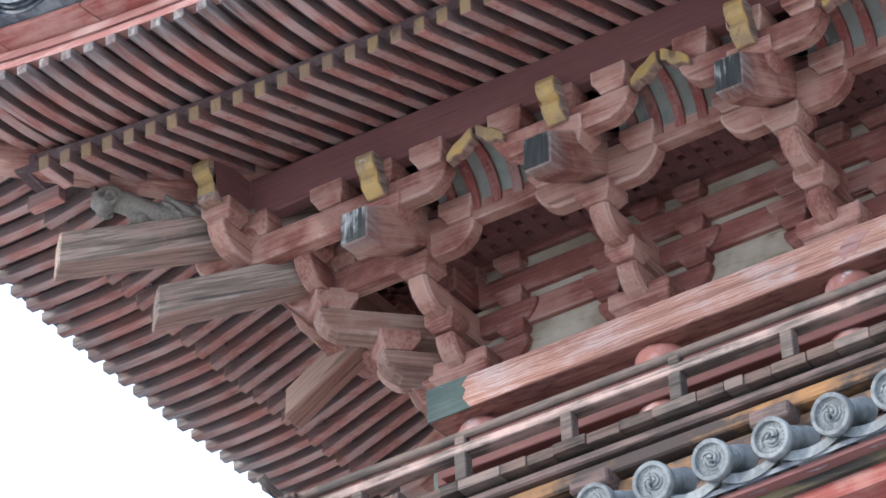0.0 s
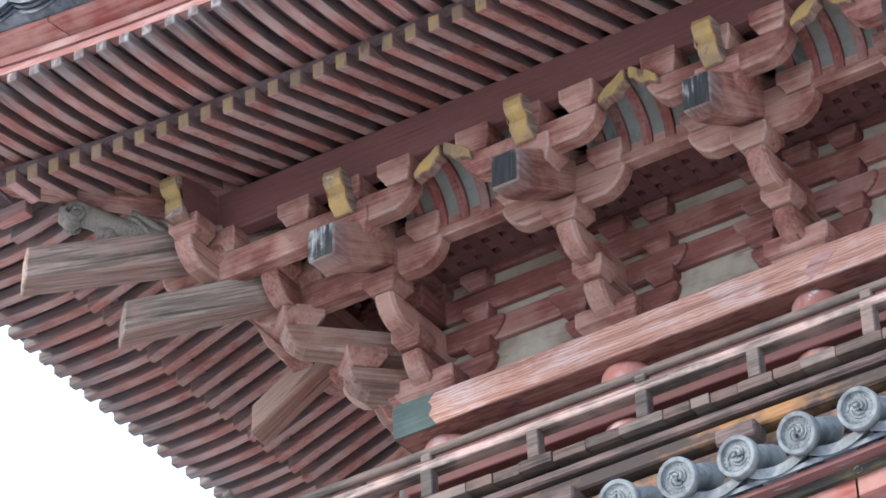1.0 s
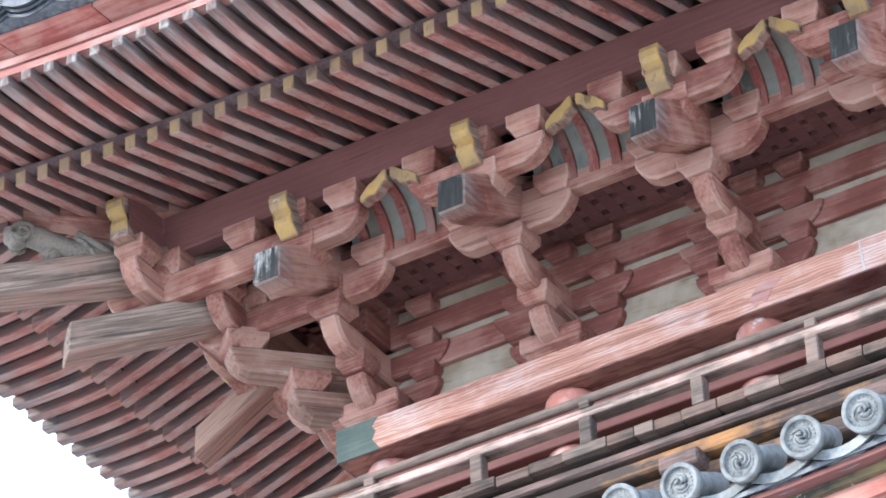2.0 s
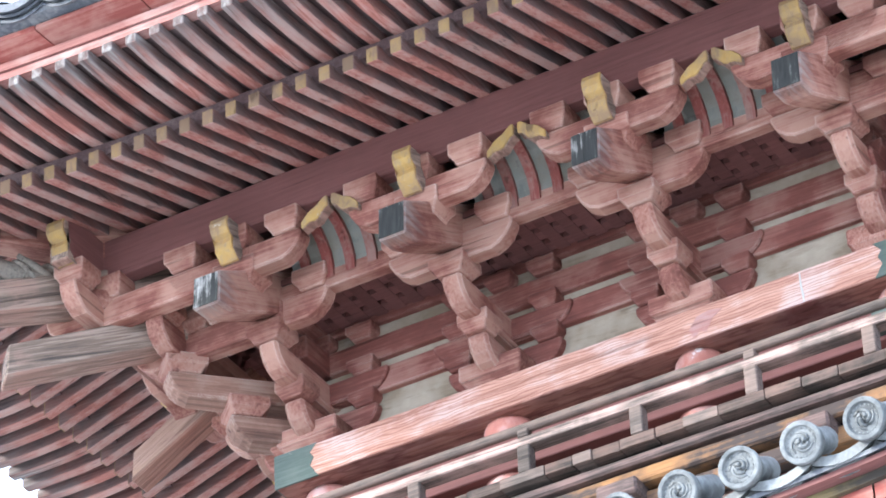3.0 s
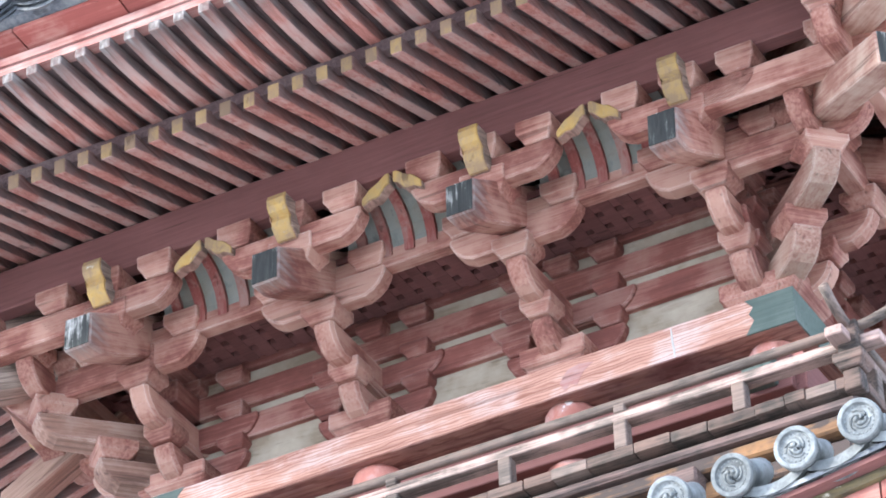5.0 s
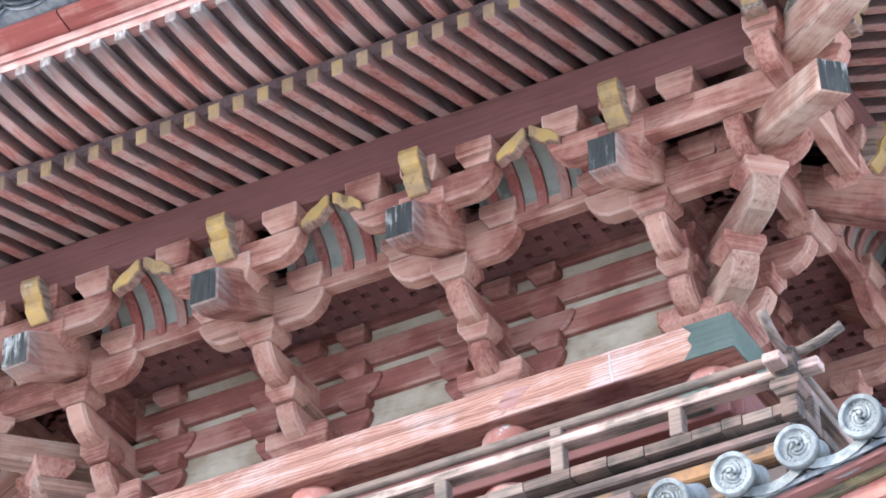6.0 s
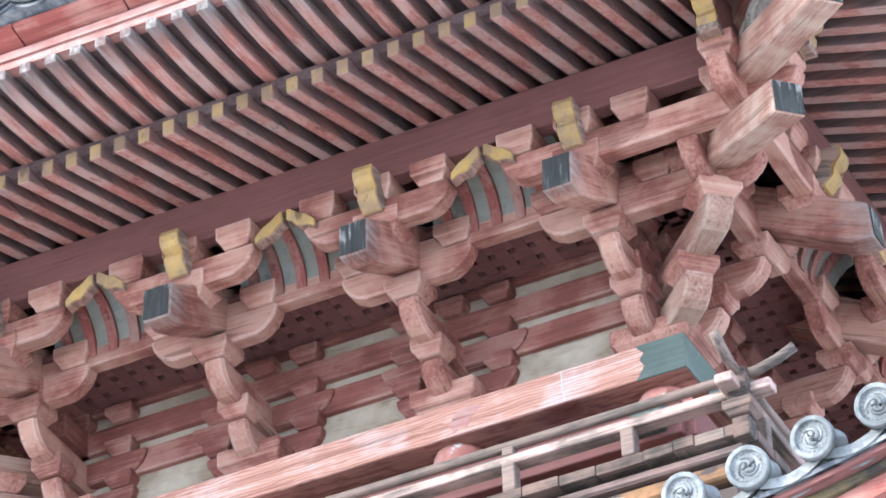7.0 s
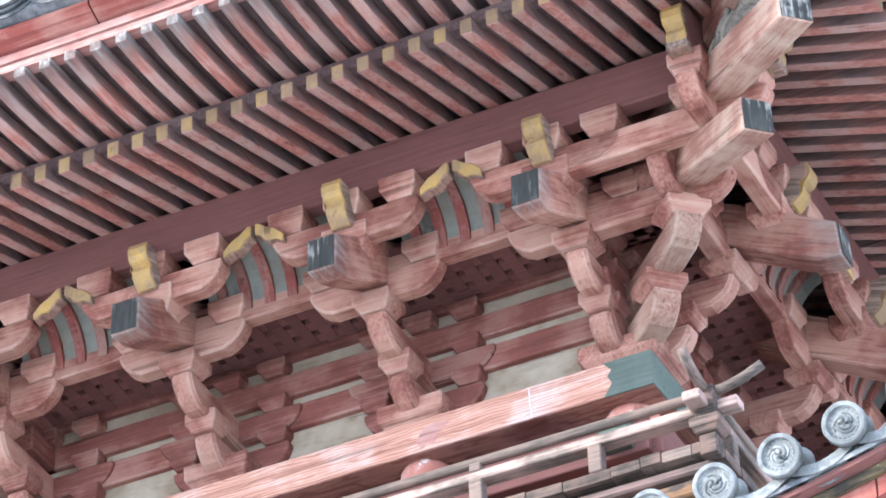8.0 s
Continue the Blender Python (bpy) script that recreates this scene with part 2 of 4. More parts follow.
M_PATCH = timber("old_vermilion_patch", [(0.42, 0.16, 0.13), (0.52, 0.22, 0.18), (0.58, 0.32, 0.28)], wear=0.6, wear_colour=(0.56, 0.36, 0.32), axis=0)
M_TILE = timber("grey_roof_tile", [(0.085, 0.089, 0.09), (0.145, 0.15, 0.15), (0.22, 0.225, 0.222)], grain=(9, 9, 9), wear=0.3, wear_colour=(0.27, 0.275, 0.27), rough=0.55, bump=0.15)
M_TILE_DARK = timber("dark_roof_tile", [(0.06, 0.065, 0.075), (0.10, 0.105, 0.12), (0.16, 0.165, 0.18)], grain=(9, 9, 9), wear=0.2, wear_colour=(0.25, 0.25, 0.25), rough=0.55, bump=0.15)
M_EAVEBOARD = timber("pink_faded_eave_board", [(0.22, 0.085, 0.072), (0.29, 0.125, 0.108), (0.36, 0.175, 0.152)], grain=(0.5, 12, 12), wear=0.2, wear_colour=(0.42, 0.26, 0.23), axis=0)
M_ORANGE = timber("orange_red_eave_plank", [(0.20, 0.052, 0.042), (0.27, 0.072, 0.057), (0.33, 0.11, 0.088)], grain=(0.5, 12, 12), wear=0.3, wear_colour=(0.40, 0.20, 0.16), axis=0)
M_MOSS = timber("lichened_black_board", [(0.02, 0.018, 0.016), (0.05, 0.042, 0.034), (0.16, 0.13, 0.09)], grain=(1.0, 12, 12), wear=0.1, wear_colour=(0.20, 0.15, 0.07), spot=0.1, spot_colour=(0.5, 0.45, 0.36), axis=0)
M_GROUND = timber("pale_gravel", [(0.46, 0.45, 0.435), (0.55, 0.54, 0.525), (0.62, 0.61, 0.595)], grain=(12, 12, 12), wear=0.3, wear_colour=(0.40, 0.38, 0.34), rough=0.95, bump=0.4)


def greyed_tips(m, v_from, v_to):
    """Bare grey, cracked wood towards the outer ends, where rain reaches the rafters."""
    nt = m.node_tree
    n, l = nt.nodes, nt.links
    bsdf = n["Principled BSDF"]
    src = bsdf.inputs["Base Color"].links[0].from_socket
    tc = n.new("ShaderNodeTexCoord")
    sep = n.new("ShaderNodeSeparateXYZ")
    l.new(tc.outputs["Object"], sep.inputs[0])
    rng = n.new("ShaderNodeMapRange")
    rng.inputs["From Min"].default_value = -H - v_from
    rng.inputs["From Max"].default_value = -H - v_to
    l.new(sep.outputs["Y"], rng.inputs["Value"])
    mp = n.new("ShaderNodeMapping")
    mp.inputs["Scale"].default_value = (34, 3, 20)
    l.new(tc.outputs["Object"], mp.inputs["Vector"])
    no = n.new("ShaderNodeTexNoise")
    no.inputs["Scale"].default_value = 1.0
    no.inputs["Detail"].default_value = 5
    l.new(mp.outputs[0], no.inputs["Vector"])
    ad = n.new("ShaderNodeMath")
    ad.operation = "MULTIPLY_ADD"
    l.new(no.outputs["Fac"], ad.inputs[0])
    ad.inputs[1].default_value = 1.3
    ad.inputs[2].default_value = -0.9
    ad2 = n.new("ShaderNodeMath")
    ad2.operation = "ADD"
    ad2.use_clamp = True
    l.new(ad.outputs[0], ad2.inputs[0])
    l.new(rng.outputs[0], ad2.inputs[1])
    gr = ramp(nt, [(0.36, (0.055, 0.052, 0.052)), (0.5, (0.135, 0.122, 0.116)), (0.66, (0.28, 0.255, 0.24))])
    l.new(no.outputs["Fac"], gr.inputs[0])
    mx = n.new("ShaderNodeMix")
    mx.data_type = "RGBA"
    l.new(ad2.outputs[0], mx.inputs["Factor"])
    l.new(src, mx.inputs["A"])
    l.new(gr.outputs[0], mx.inputs["B"])
    l.new(mx.outputs["Result"], bsdf.inputs["Base Color"])
    return m


M_FLY = greyed_tips(timber("flying_rafter_timber", [(0.22, 0.082, 0.068), (0.39, 0.158, 0.125), (0.52, 0.255, 0.21)], wear=0.4, wear_colour=(0.42, 0.27, 0.235), axis=1, flank_tint=(0.125, 0.092, 0.088)), FLY_V - 0.40, FLY_V - 0.02)


M_TAIL = greyed_tips(timber("red_tail_timber", RED, wear=0.45, wear_colour=(0.44, 0.25, 0.19), axis=1, edge=0.9, mottle=0.6, slope=0.45), 0.95 - H, 1.32 - H)


# ---- mesh helpers ----
def box(bm, x0, x1, y0, y1, z0, z1):
    v = [bm.verts.new(p) for p in ((x0, y0, z0), (x1, y0, z0), (x1, y1, z0), (x0, y1, z0), (x0, y0, z1), (x1, y0, z1), (x1, y1, z1), (x0, y1, z1))]
    for f in ((3, 2, 1, 0), (4, 5, 6, 7), (0, 1, 5, 4), (1, 2, 6, 5), (2, 3, 7, 6), (3, 0, 4, 7)):
        bm.faces.new([v[i] for i in f])
    return v


def prism(bm, outline, axis, a, b):
    """Extrude an outline between a and b along x or y; the outline gives (other horizontal axis, z)."""
    rows = []
    for s in (a, b):
        rows.append([bm.verts.new((s, p, q) if axis == "x" else (p, s, q)) for p, q in outline])
    n = len(outline)
    bm.faces.new(rows[0])
    bm.faces.new(rows[1][::-1])
    for i in range(n):
        bm.faces.new((rows[0][i], rows[1][i], rows[1][(i + 1) % n], rows[0][(i + 1) % n]))


def tube(bm, path, radius, sides=12):
    """A round bar along a list of points."""
    rings = []
    for i, p in enumerate(path):
        a = Vector(path[max(i - 1, 0)])
        b = Vector(path[min(i + 1, len(path) - 1)])
        q = (b - a).to_track_quat("Z", "Y")
        r = radius[i] if isinstance(radius, (list, tuple)) else radius
        rings.append([bm.verts.new(Vector(p) + q @ Vector((r * math.cos(t), r * math.sin(t), 0))) for t in (2 * math.pi * k / sides for k in range(sides))])
    for r0, r1 in zip(rings, rings[1:]):
        for k in range(sides):
            bm.faces.new((r0[k], r0[(k + 1) % sides], r1[(k + 1) % sides], r1[k]))
    bm.faces.new(rings[0][::-1])
    bm.faces.new(rings[-1])


def masu(bm, cx, cy, z, w, d, h, foot=0.68, low=0.42):
    """A bearing block: upright above, hollowed taper below."""
    lo = low * h
    up = 1 - foot
    levels = [(z, foot), (z + lo * 0.35, foot + 0.2 * up), (z + lo * 0.75, foot + 0.6 * up), (z + lo, 1.0), (z + h, 1.0)]
    rings = []
    for zz, k in levels:
        rings.append([bm.verts.new((cx + sx * w / 2 * k, cy + sy * d / 2 * k, zz)) for sx, sy in ((-1, -1), (1, -1), (1, 1), (-1, 1))])
    for r0, r1 in zip(rings, rings[1:]):
        for k in range(4):
            bm.faces.new((r0[k], r0[(k + 1) % 4], r1[(k + 1) % 4], r1[k]))
    bm.faces.new(rings[0][::-1])
    bm.faces.new(rings[-1])


def arm_outline(a, b, z0, z1, curve_a=True, curve_b=True, r=None):
    """Side view of a bracket arm whose lower ends are rounded."""
    r = r or (z1 - z0) * 0.95
    pts = []
    if curve_a:
        pts += [(a + r * (1 - math.sin(t)) * 1.15, z0 + r * (1 - math.cos(t))) for t in (math.pi / 2 * k / 5 for k in range(5, 0, -1))]
        pts = [(p, min(q, z1 - 0.03)) for p, q in pts]
    else:
        pts += [(a, z0)]
    if curve_b:
        pts += [(b - r * (1 - math.sin(t)) * 1.15, min(z0 + r * (1 - math.cos(t)), z1 - 0.03)) for t in (math.pi / 2 * k / 5 for k in range(1, 6))]
    else:
        pts += [(b, z0)]
    return pts + [(b, z1), (a, z1)]


def finish(bm, bevel=0.006, segments=1):
    bmesh.ops.recalc_face_normals(bm, faces=bm.faces)
    if bevel:
        es = [e for e in bm.edges if len(e.link_faces) == 2 and e.calc_face_angle(0) > 0.5]
        bmesh.ops.bevel(bm, geom=es, offset=bevel, offset_type="OFFSET", segments=segments, profile=0.6, affect="EDGES", clamp_overlap=True)


def mesh_of(name, bm, material, bevel=0.006, smooth=False):
    finish(bm, bevel)
    me = bpy.data.meshes.new(name)
    bm.to_mesh(me)
    bm.free()
    me.materials.append(material)
    if smooth:
        for p in me.polygons:
            p.use_smooth = True
    return me


def part(name, bm, material, parent, label="", bevel=0.006, smooth=False, m=None):
    ob = new(name, mesh_of(name, bm, material, bevel, smooth))
    ob.parent = parent
    if m is not None:
        ob.matrix_basis = m
    if label:
        ob["label"] = label
    return ob


def thing(name, m, label, category, group="", kind=""):
    ob = new(name)
    ob.matrix_basis = m
    return tagged(ob, label, category, group, kind)


def single(name, bm, material, m, label, category, group="", kind="", bevel=0.006, smooth=False):
    ob = new(name, mesh_of(name, bm, material, bevel, smooth))
    ob.matrix_basis = m
    return tagged(ob, label, category, group, kind)


def B():
    return bmesh.new()


AT_TOP = pose(0, 0, TOP)
SIDES = [pose(0, 0, 0, 0, 0, a) for a in (0, 90, 180, 270)]   # front, right, back, left

# ---- ground and the closed storeys below ----
bm = B()
box(bm, -900, 900, -900, 900, -0.4, 0)
single("ground", bm, M_GROUND, pose(0, 0, 0), "pale trodden gravel of the temple precinct", "ground", kind="structure", bevel=0)
bm = B()
box(bm, -2.35, 2.35, -2.35, 2.35, 0, TOP - 3.9)
single("wall_lower", bm, M_DEEP, pose(0, 0, 0), "dark red timber body of the lower storeys", "wall", kind="structure")
bm = B()
box(bm, -H - 0.02, H + 0.02, -H - 0.02, H + 0.02, -3.9, -0.21)
single("wall_upper", bm, M_DEEP, AT_TOP, "dark red plank wall behind the columns", "wall", kind="structure", bevel=0)

# columns under the wall plate
bm = B()
tube(bm, [(0, 0, -1.35), (0, 0, -0.31), (0, 0, -0.265), (0, 0, -0.23), (0, 0, -0.207)], [0.150, 0.150, 0.148, 0.142, 0.130], 28)
me_col = mesh_of("column", bm, M_COLUMN, 0, True)
done = set()
for s in SIDES:
    for c in COLS[:3]:
        ob = new("column", me_col)
        ob.matrix_basis = AT_TOP @ s @ pose(c, -H - (0.0 if c == COLS[0] else 0.045), 0)
        tagged(ob, "round faded vermilion column with rounded, flaking top", "column", "columns under the wall plate")

# the tie beams across the columns
for k, s in enumerate(SIDES):
    o = 0.004 * (k % 2)
    tie = thing("tie_beam", AT_TOP @ s, "dark maroon tie beam across the columns with a green end", "beam", "tie beams across the columns")
    bm = B()
    box(bm, -H - 0.16, H + 0.16, -H - 0.215 - o, -H - 0.025, -0.575 - o, -0.37 + o)
    part("beam", bm, M_DEEP, tie)
    bm = B()
    box(bm, -H - 0.29, -H - 0.10, -H - 0.085, -H + 0.085, -0.55, -0.385)
    part("painted_end", bm, M_GREEN, tie, "dull green painted beam end", bevel=0.01)

# the wall plate on the columns, green at its ends
for k, s in enumerate(SIDES):
    pl = thing("wall_plate", AT_TOP @ s, "broad sun-bleached red plate beam with green painted ends", "beam", "wall plates")
    bm = B()
    e = H + 0.215
    front = -H - 0.23
    ext = e if k % 2 == 0 else H - 0.235
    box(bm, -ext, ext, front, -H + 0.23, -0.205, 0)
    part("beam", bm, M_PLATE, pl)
    if k == 0:
        bm = B()
        tube(bm, [(1.253, front - 0.001, -0.018), (1.255, front - 0.001, -0.10), (1.262, front - 0.001, -0.155), (1.262, front - 0.001, -0.197)], [0.004, 0.006, 0.007, 0.004], 6)
        part("pale_drip", bm, M_WHITE, pl, "pale dripped streak", bevel=0)
        bm = B()
        prism(bm, [(0.60, -0.13), (0.63, -0.185), (0.66, -0.15), (0.70, -0.17), (0.74, -0.10), (0.80, -0.06), (0.72, -0.045), (0.65, -0.06)], "y", front - 0.0025, front + 0.01)
        part("paint_patch", bm, M_PATCH, pl, "patch of brighter vermilion paint", bevel=0)
    if k % 2 == 0:
        for sg in (-1, 1):
            bm = B()
            pts = [(e + 0.003, -0.208), (e + 0.003, 0.002), (e - 0.27, 0.002), (e - 0.225, -0.05), (e - 0.25, -0.085), (e - 0.225, -0.13), (e - 0.275, -0.208)]
            prism(bm, [(sg * p, q) for p, q in pts], "y", front - 0.003, front + 0.012)
            part("painted_end", bm, M_GREEN, pl, "dull green painted beam end", bevel=0.003)
            bm = B()
            box(bm, sg * (e - 0.006), sg * (e + 0.003), front + 0.0125, -H + 0.21, -0.203, -0.002)
            part("painted_end", bm, M_GREEN, pl, "dull green painted beam end", bevel=0)

# ---- wall between the brackets: stacked tie beams and plaster ----
for s in SIDES:
    w = thing("bracket_wall", AT_TOP @ s, "stacked faded red tie beams with pale plaster strips between", "wall", kind="structure")
    bm = B()
    box(bm, -H, H, -H - 0.018, -H + 0.05, -0.05, 1.35)
    part("plaster", bm, M_PLASTER, w, "stained pale plaster", bevel=0)
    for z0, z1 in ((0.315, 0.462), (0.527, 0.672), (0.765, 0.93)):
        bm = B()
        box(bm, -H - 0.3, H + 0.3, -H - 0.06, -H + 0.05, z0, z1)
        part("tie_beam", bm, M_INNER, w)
    # continuous beam on the second step, with the lattice ceiling and coved ribs
    bm = B()
    box(bm, -H - V2 - 0.25, H + V2 + 0.25, -H - V2 - 0.038, -H - V2 + 0.05, 0.68, 0.79)
    part("step_beam", bm, M_RED, w)
    # ceiling and lattice are coloured darker to stand for the recess's shade
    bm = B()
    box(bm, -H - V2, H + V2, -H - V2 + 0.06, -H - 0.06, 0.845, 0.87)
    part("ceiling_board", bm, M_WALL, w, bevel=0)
    for i in range(int(2 * (H + V2) / 0.115)):
        x = -H - V2 + 0.06 + i * 0.115
        bm = B()
        box(bm, x - 0.036, x + 0.036, -H - V2 + 0.055, -H - 0.062, 0.80, 0.842)
        part("lattice_bar", bm, M_DEEP, w, bevel=0)
    for j in range(5):
        y = -H - 0.11 - j * 0.115
        bm = B()
        box(bm, -H - V2 + 0.02, H + V2 - 0.02, y - 0.036, y + 0.036, 0.803, 0.839)
        part("lattice_bar", bm, M_DEEP, w, bevel=0)


# ---- a three-stepped bracket set ----
def nose_shape(front, z, k=1.0):
    """Side view of a carved double-roll beam end: (outward, z)."""
    return [(front - 0.014 * k, z + 0.235), (front, z + 0.20), (front - 0.004 * k, z + 0.16), (front - 0.022 * k, z + 0.132), (front - 0.058 * k, z + 0.118), (front - 0.048 * k, z + 0.085), (front - 0.055 * k, z + 0.05), (front - 0.078 * k, z + 0.028), (front - 0.112 * k, z)]


def nose_parts(parent, y_front, z, y_back, hw=0.058):
    """A carved nose with an ochre face; outward is -y."""
    bm = B()
    sh = nose_shape(0.0, z)
    prism(bm, [(y_front - p + 0.012, q) for p, q in sh] + [(y_back, z), (y_back, z + 0.235)], "x", -hw, hw)
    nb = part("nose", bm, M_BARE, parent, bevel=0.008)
    bm = B()
    prism(bm, [(y_front - p, q) for p, q in sh] + [(y_front - p + 0.016, q) for p, q in sh[::-1]], "x", -hw + 0.003, hw - 0.003)
    part("ochre_face", bm, M_YELLOW, nb, "flaking ochre painted face", bevel=0.003)
    return nb


def tail_parts(parent, hw, s0, z0, z1, slope, s_in, mat, straight=False, label="", lacquer=True):
    """A tail beam that comes down outwards to s0, where its end stands from z0 to z1."""
    bm = B()
    a = s0 - 0.12
    pts = [(-s0 - 0.012, z0), (-a, z0 + 0.012), (-a + 0.14, z0 + 0.012 + slope * 0.12), (-s_in, z0 + slope * (a - s_in)), (-s_in, z1 + slope * (s0 - s_in)), (-s0, z1)]
    if straight:
        pts = [(-s0 - 0.012, z0), (-s_in, z0 + slope * (s0 - s_in)), (-s_in, z1 + slope * (s0 - s_in)), (-s0, z1)]
    prism(bm, pts, "x", -hw, hw)
    tb = part("tail_beam", bm, mat, parent, label, bevel=0.01)
    if not lacquer:
        return tb
    bm = B()
    prism(bm, [(-s0 - 0.020, z0 + 0.007), (-s0 - 0.013, z0 + 0.007), (-s0 - 0.001, z1 - 0.007), (-s0 - 0.008, z1 - 0.007)], "x", -hw + 0.007, hw - 0.007)
    part("end_paint", bm, M_BLACK, tb, "black lacquered end with pale streaks", bevel=0.002)
    rise = z1 - z0
    for x, low_end, r in ((-0.30, 0.55, 0.005), (-0.12, 0.08, 0.004), (0.55, 0.35, 0.004)):
        bm = B()
        tube(bm, [(x * hw + 0.004 * (k % 2), -s0 - 0.018 + 0.017 * f, z0 + rise * f) for k, f in enumerate((low_end, 0.5 + low_end / 2, 0.96))], [r * 0.5, r * 0.8, r * 1.5], 6)
        part("pale_drip", bm, M_WHITE, tb, bevel=0)
    return tb


def bracket_set(whole=True, bare=False):
    t = thing("bracket_set", pose(0, 0, 0), "three-stepped faded red timber bracket set with a dark-ended tail beam", "bracket set", "bracket sets under the eaves")

    def arm(kind, pts, axis, a, b, mat):
        bm = B()
        prism(bm, pts, axis, a, b)
        part(kind, bm, mat, t, bevel=0.018 if kind == "outward_arm" else 0.009)

    def blk(x, y, z, w=0.19, d=0.19, h=0.105, mat=M_RED):
        bm = B()
        masu(bm, x, y, z, w, d, h)
        part("small_block", bm, mat, t)
    if whole:
        bm = B()
        masu(bm, 0, -0.03, 0, 0.38, 0.45, 0.135, 0.84, 0.3)
        part("bearing_block", bm, M_RED, t, bevel=0.009)
    arm("outward_arm", arm_outline(-V1 - 0.045, 0.1, 0.045, 0.225, True, False), "x", -0.062, 0.062, M_RED_Y)
    blk(0, -V1, 0.225, 0.185, 0.18, 0.115)
    arm("outward_arm", arm_outline(-V2 - 0.055, 0.1, 0.285, 0.465, True, False), "x", -0.06, 0.06, M_RED_Y)
    blk(0, -V2, 0.452, 0.215, 0.21, 0.11)
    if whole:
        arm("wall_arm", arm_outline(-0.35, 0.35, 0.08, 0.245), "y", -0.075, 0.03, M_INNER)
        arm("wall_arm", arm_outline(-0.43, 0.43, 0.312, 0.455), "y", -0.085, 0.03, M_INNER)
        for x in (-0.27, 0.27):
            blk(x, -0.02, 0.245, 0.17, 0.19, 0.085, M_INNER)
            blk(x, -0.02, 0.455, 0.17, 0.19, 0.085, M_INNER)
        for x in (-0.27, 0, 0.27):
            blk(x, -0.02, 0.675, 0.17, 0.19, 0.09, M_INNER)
    # arm along the second step
    arm("step_arm", arm_outline(-0.38, 0.38, 0.53, 0.70), "y", -V2 - 0.045, -V2 + 0.055, M_RED)
    for x in (-0.29, 0.29):
        blk(x, -V2, 0.70, 0.215, 0.18, 0.125)
    if bare:
        tail_parts(t, 0.08, 1.225, 0.345, 0.545, 0.56, 0.3, M_BARE_STEEP, True, "bare pale weathered tail beam", False)
    else:
        tail_parts(t, 0.082, 1.225, 0.345, 0.555, 0.56, 0.3, M_TAIL)
    # broad block astride the tail, and the outer arm under the purlin
    blk(0, -0.865, 0.645, 0.26, 0.21, 0.155)
    arm("outer_arm", arm_outline(-0.425, 0.425, 0.695, 0.862), "y", -V3 - 0.055, -V3 + 0.055, M_RED)
    for x in (-0.325, 0, 0.325):
        blk(x, -V3, 0.862, 0.21, 0.19, 0.136)
    nose_parts(t, -V3 - 0.21, 0.765, -V3 + 0.04)
    return t


proto = bracket_set()
proto.matrix_basis = AT_TOP @ pose(COLS[0], -H, 0)
half = bracket_set(False)
pale = bracket_set(False, True)
pale["label"] = "three-stepped faded red timber bracket set with a bare pale tail beam"
for k, s in enumerate(SIDES):
    for i, c in enumerate(COLS):
        if i == 3:
            m = AT_TOP @ s @ pose(c, -H, 0)
            if k == 0:
                half.matrix_basis = m
            elif k == 3:
                pale.matrix_basis = m @ pose(-0.08, -0.07, 0)
            else:
                copy_thing(half, m)
        elif k or i:
            copy_thing(proto, AT_TOP @ s @ pose(c, -H, 0))

# ---- corner pieces ----
R2 = math.sqrt(2)


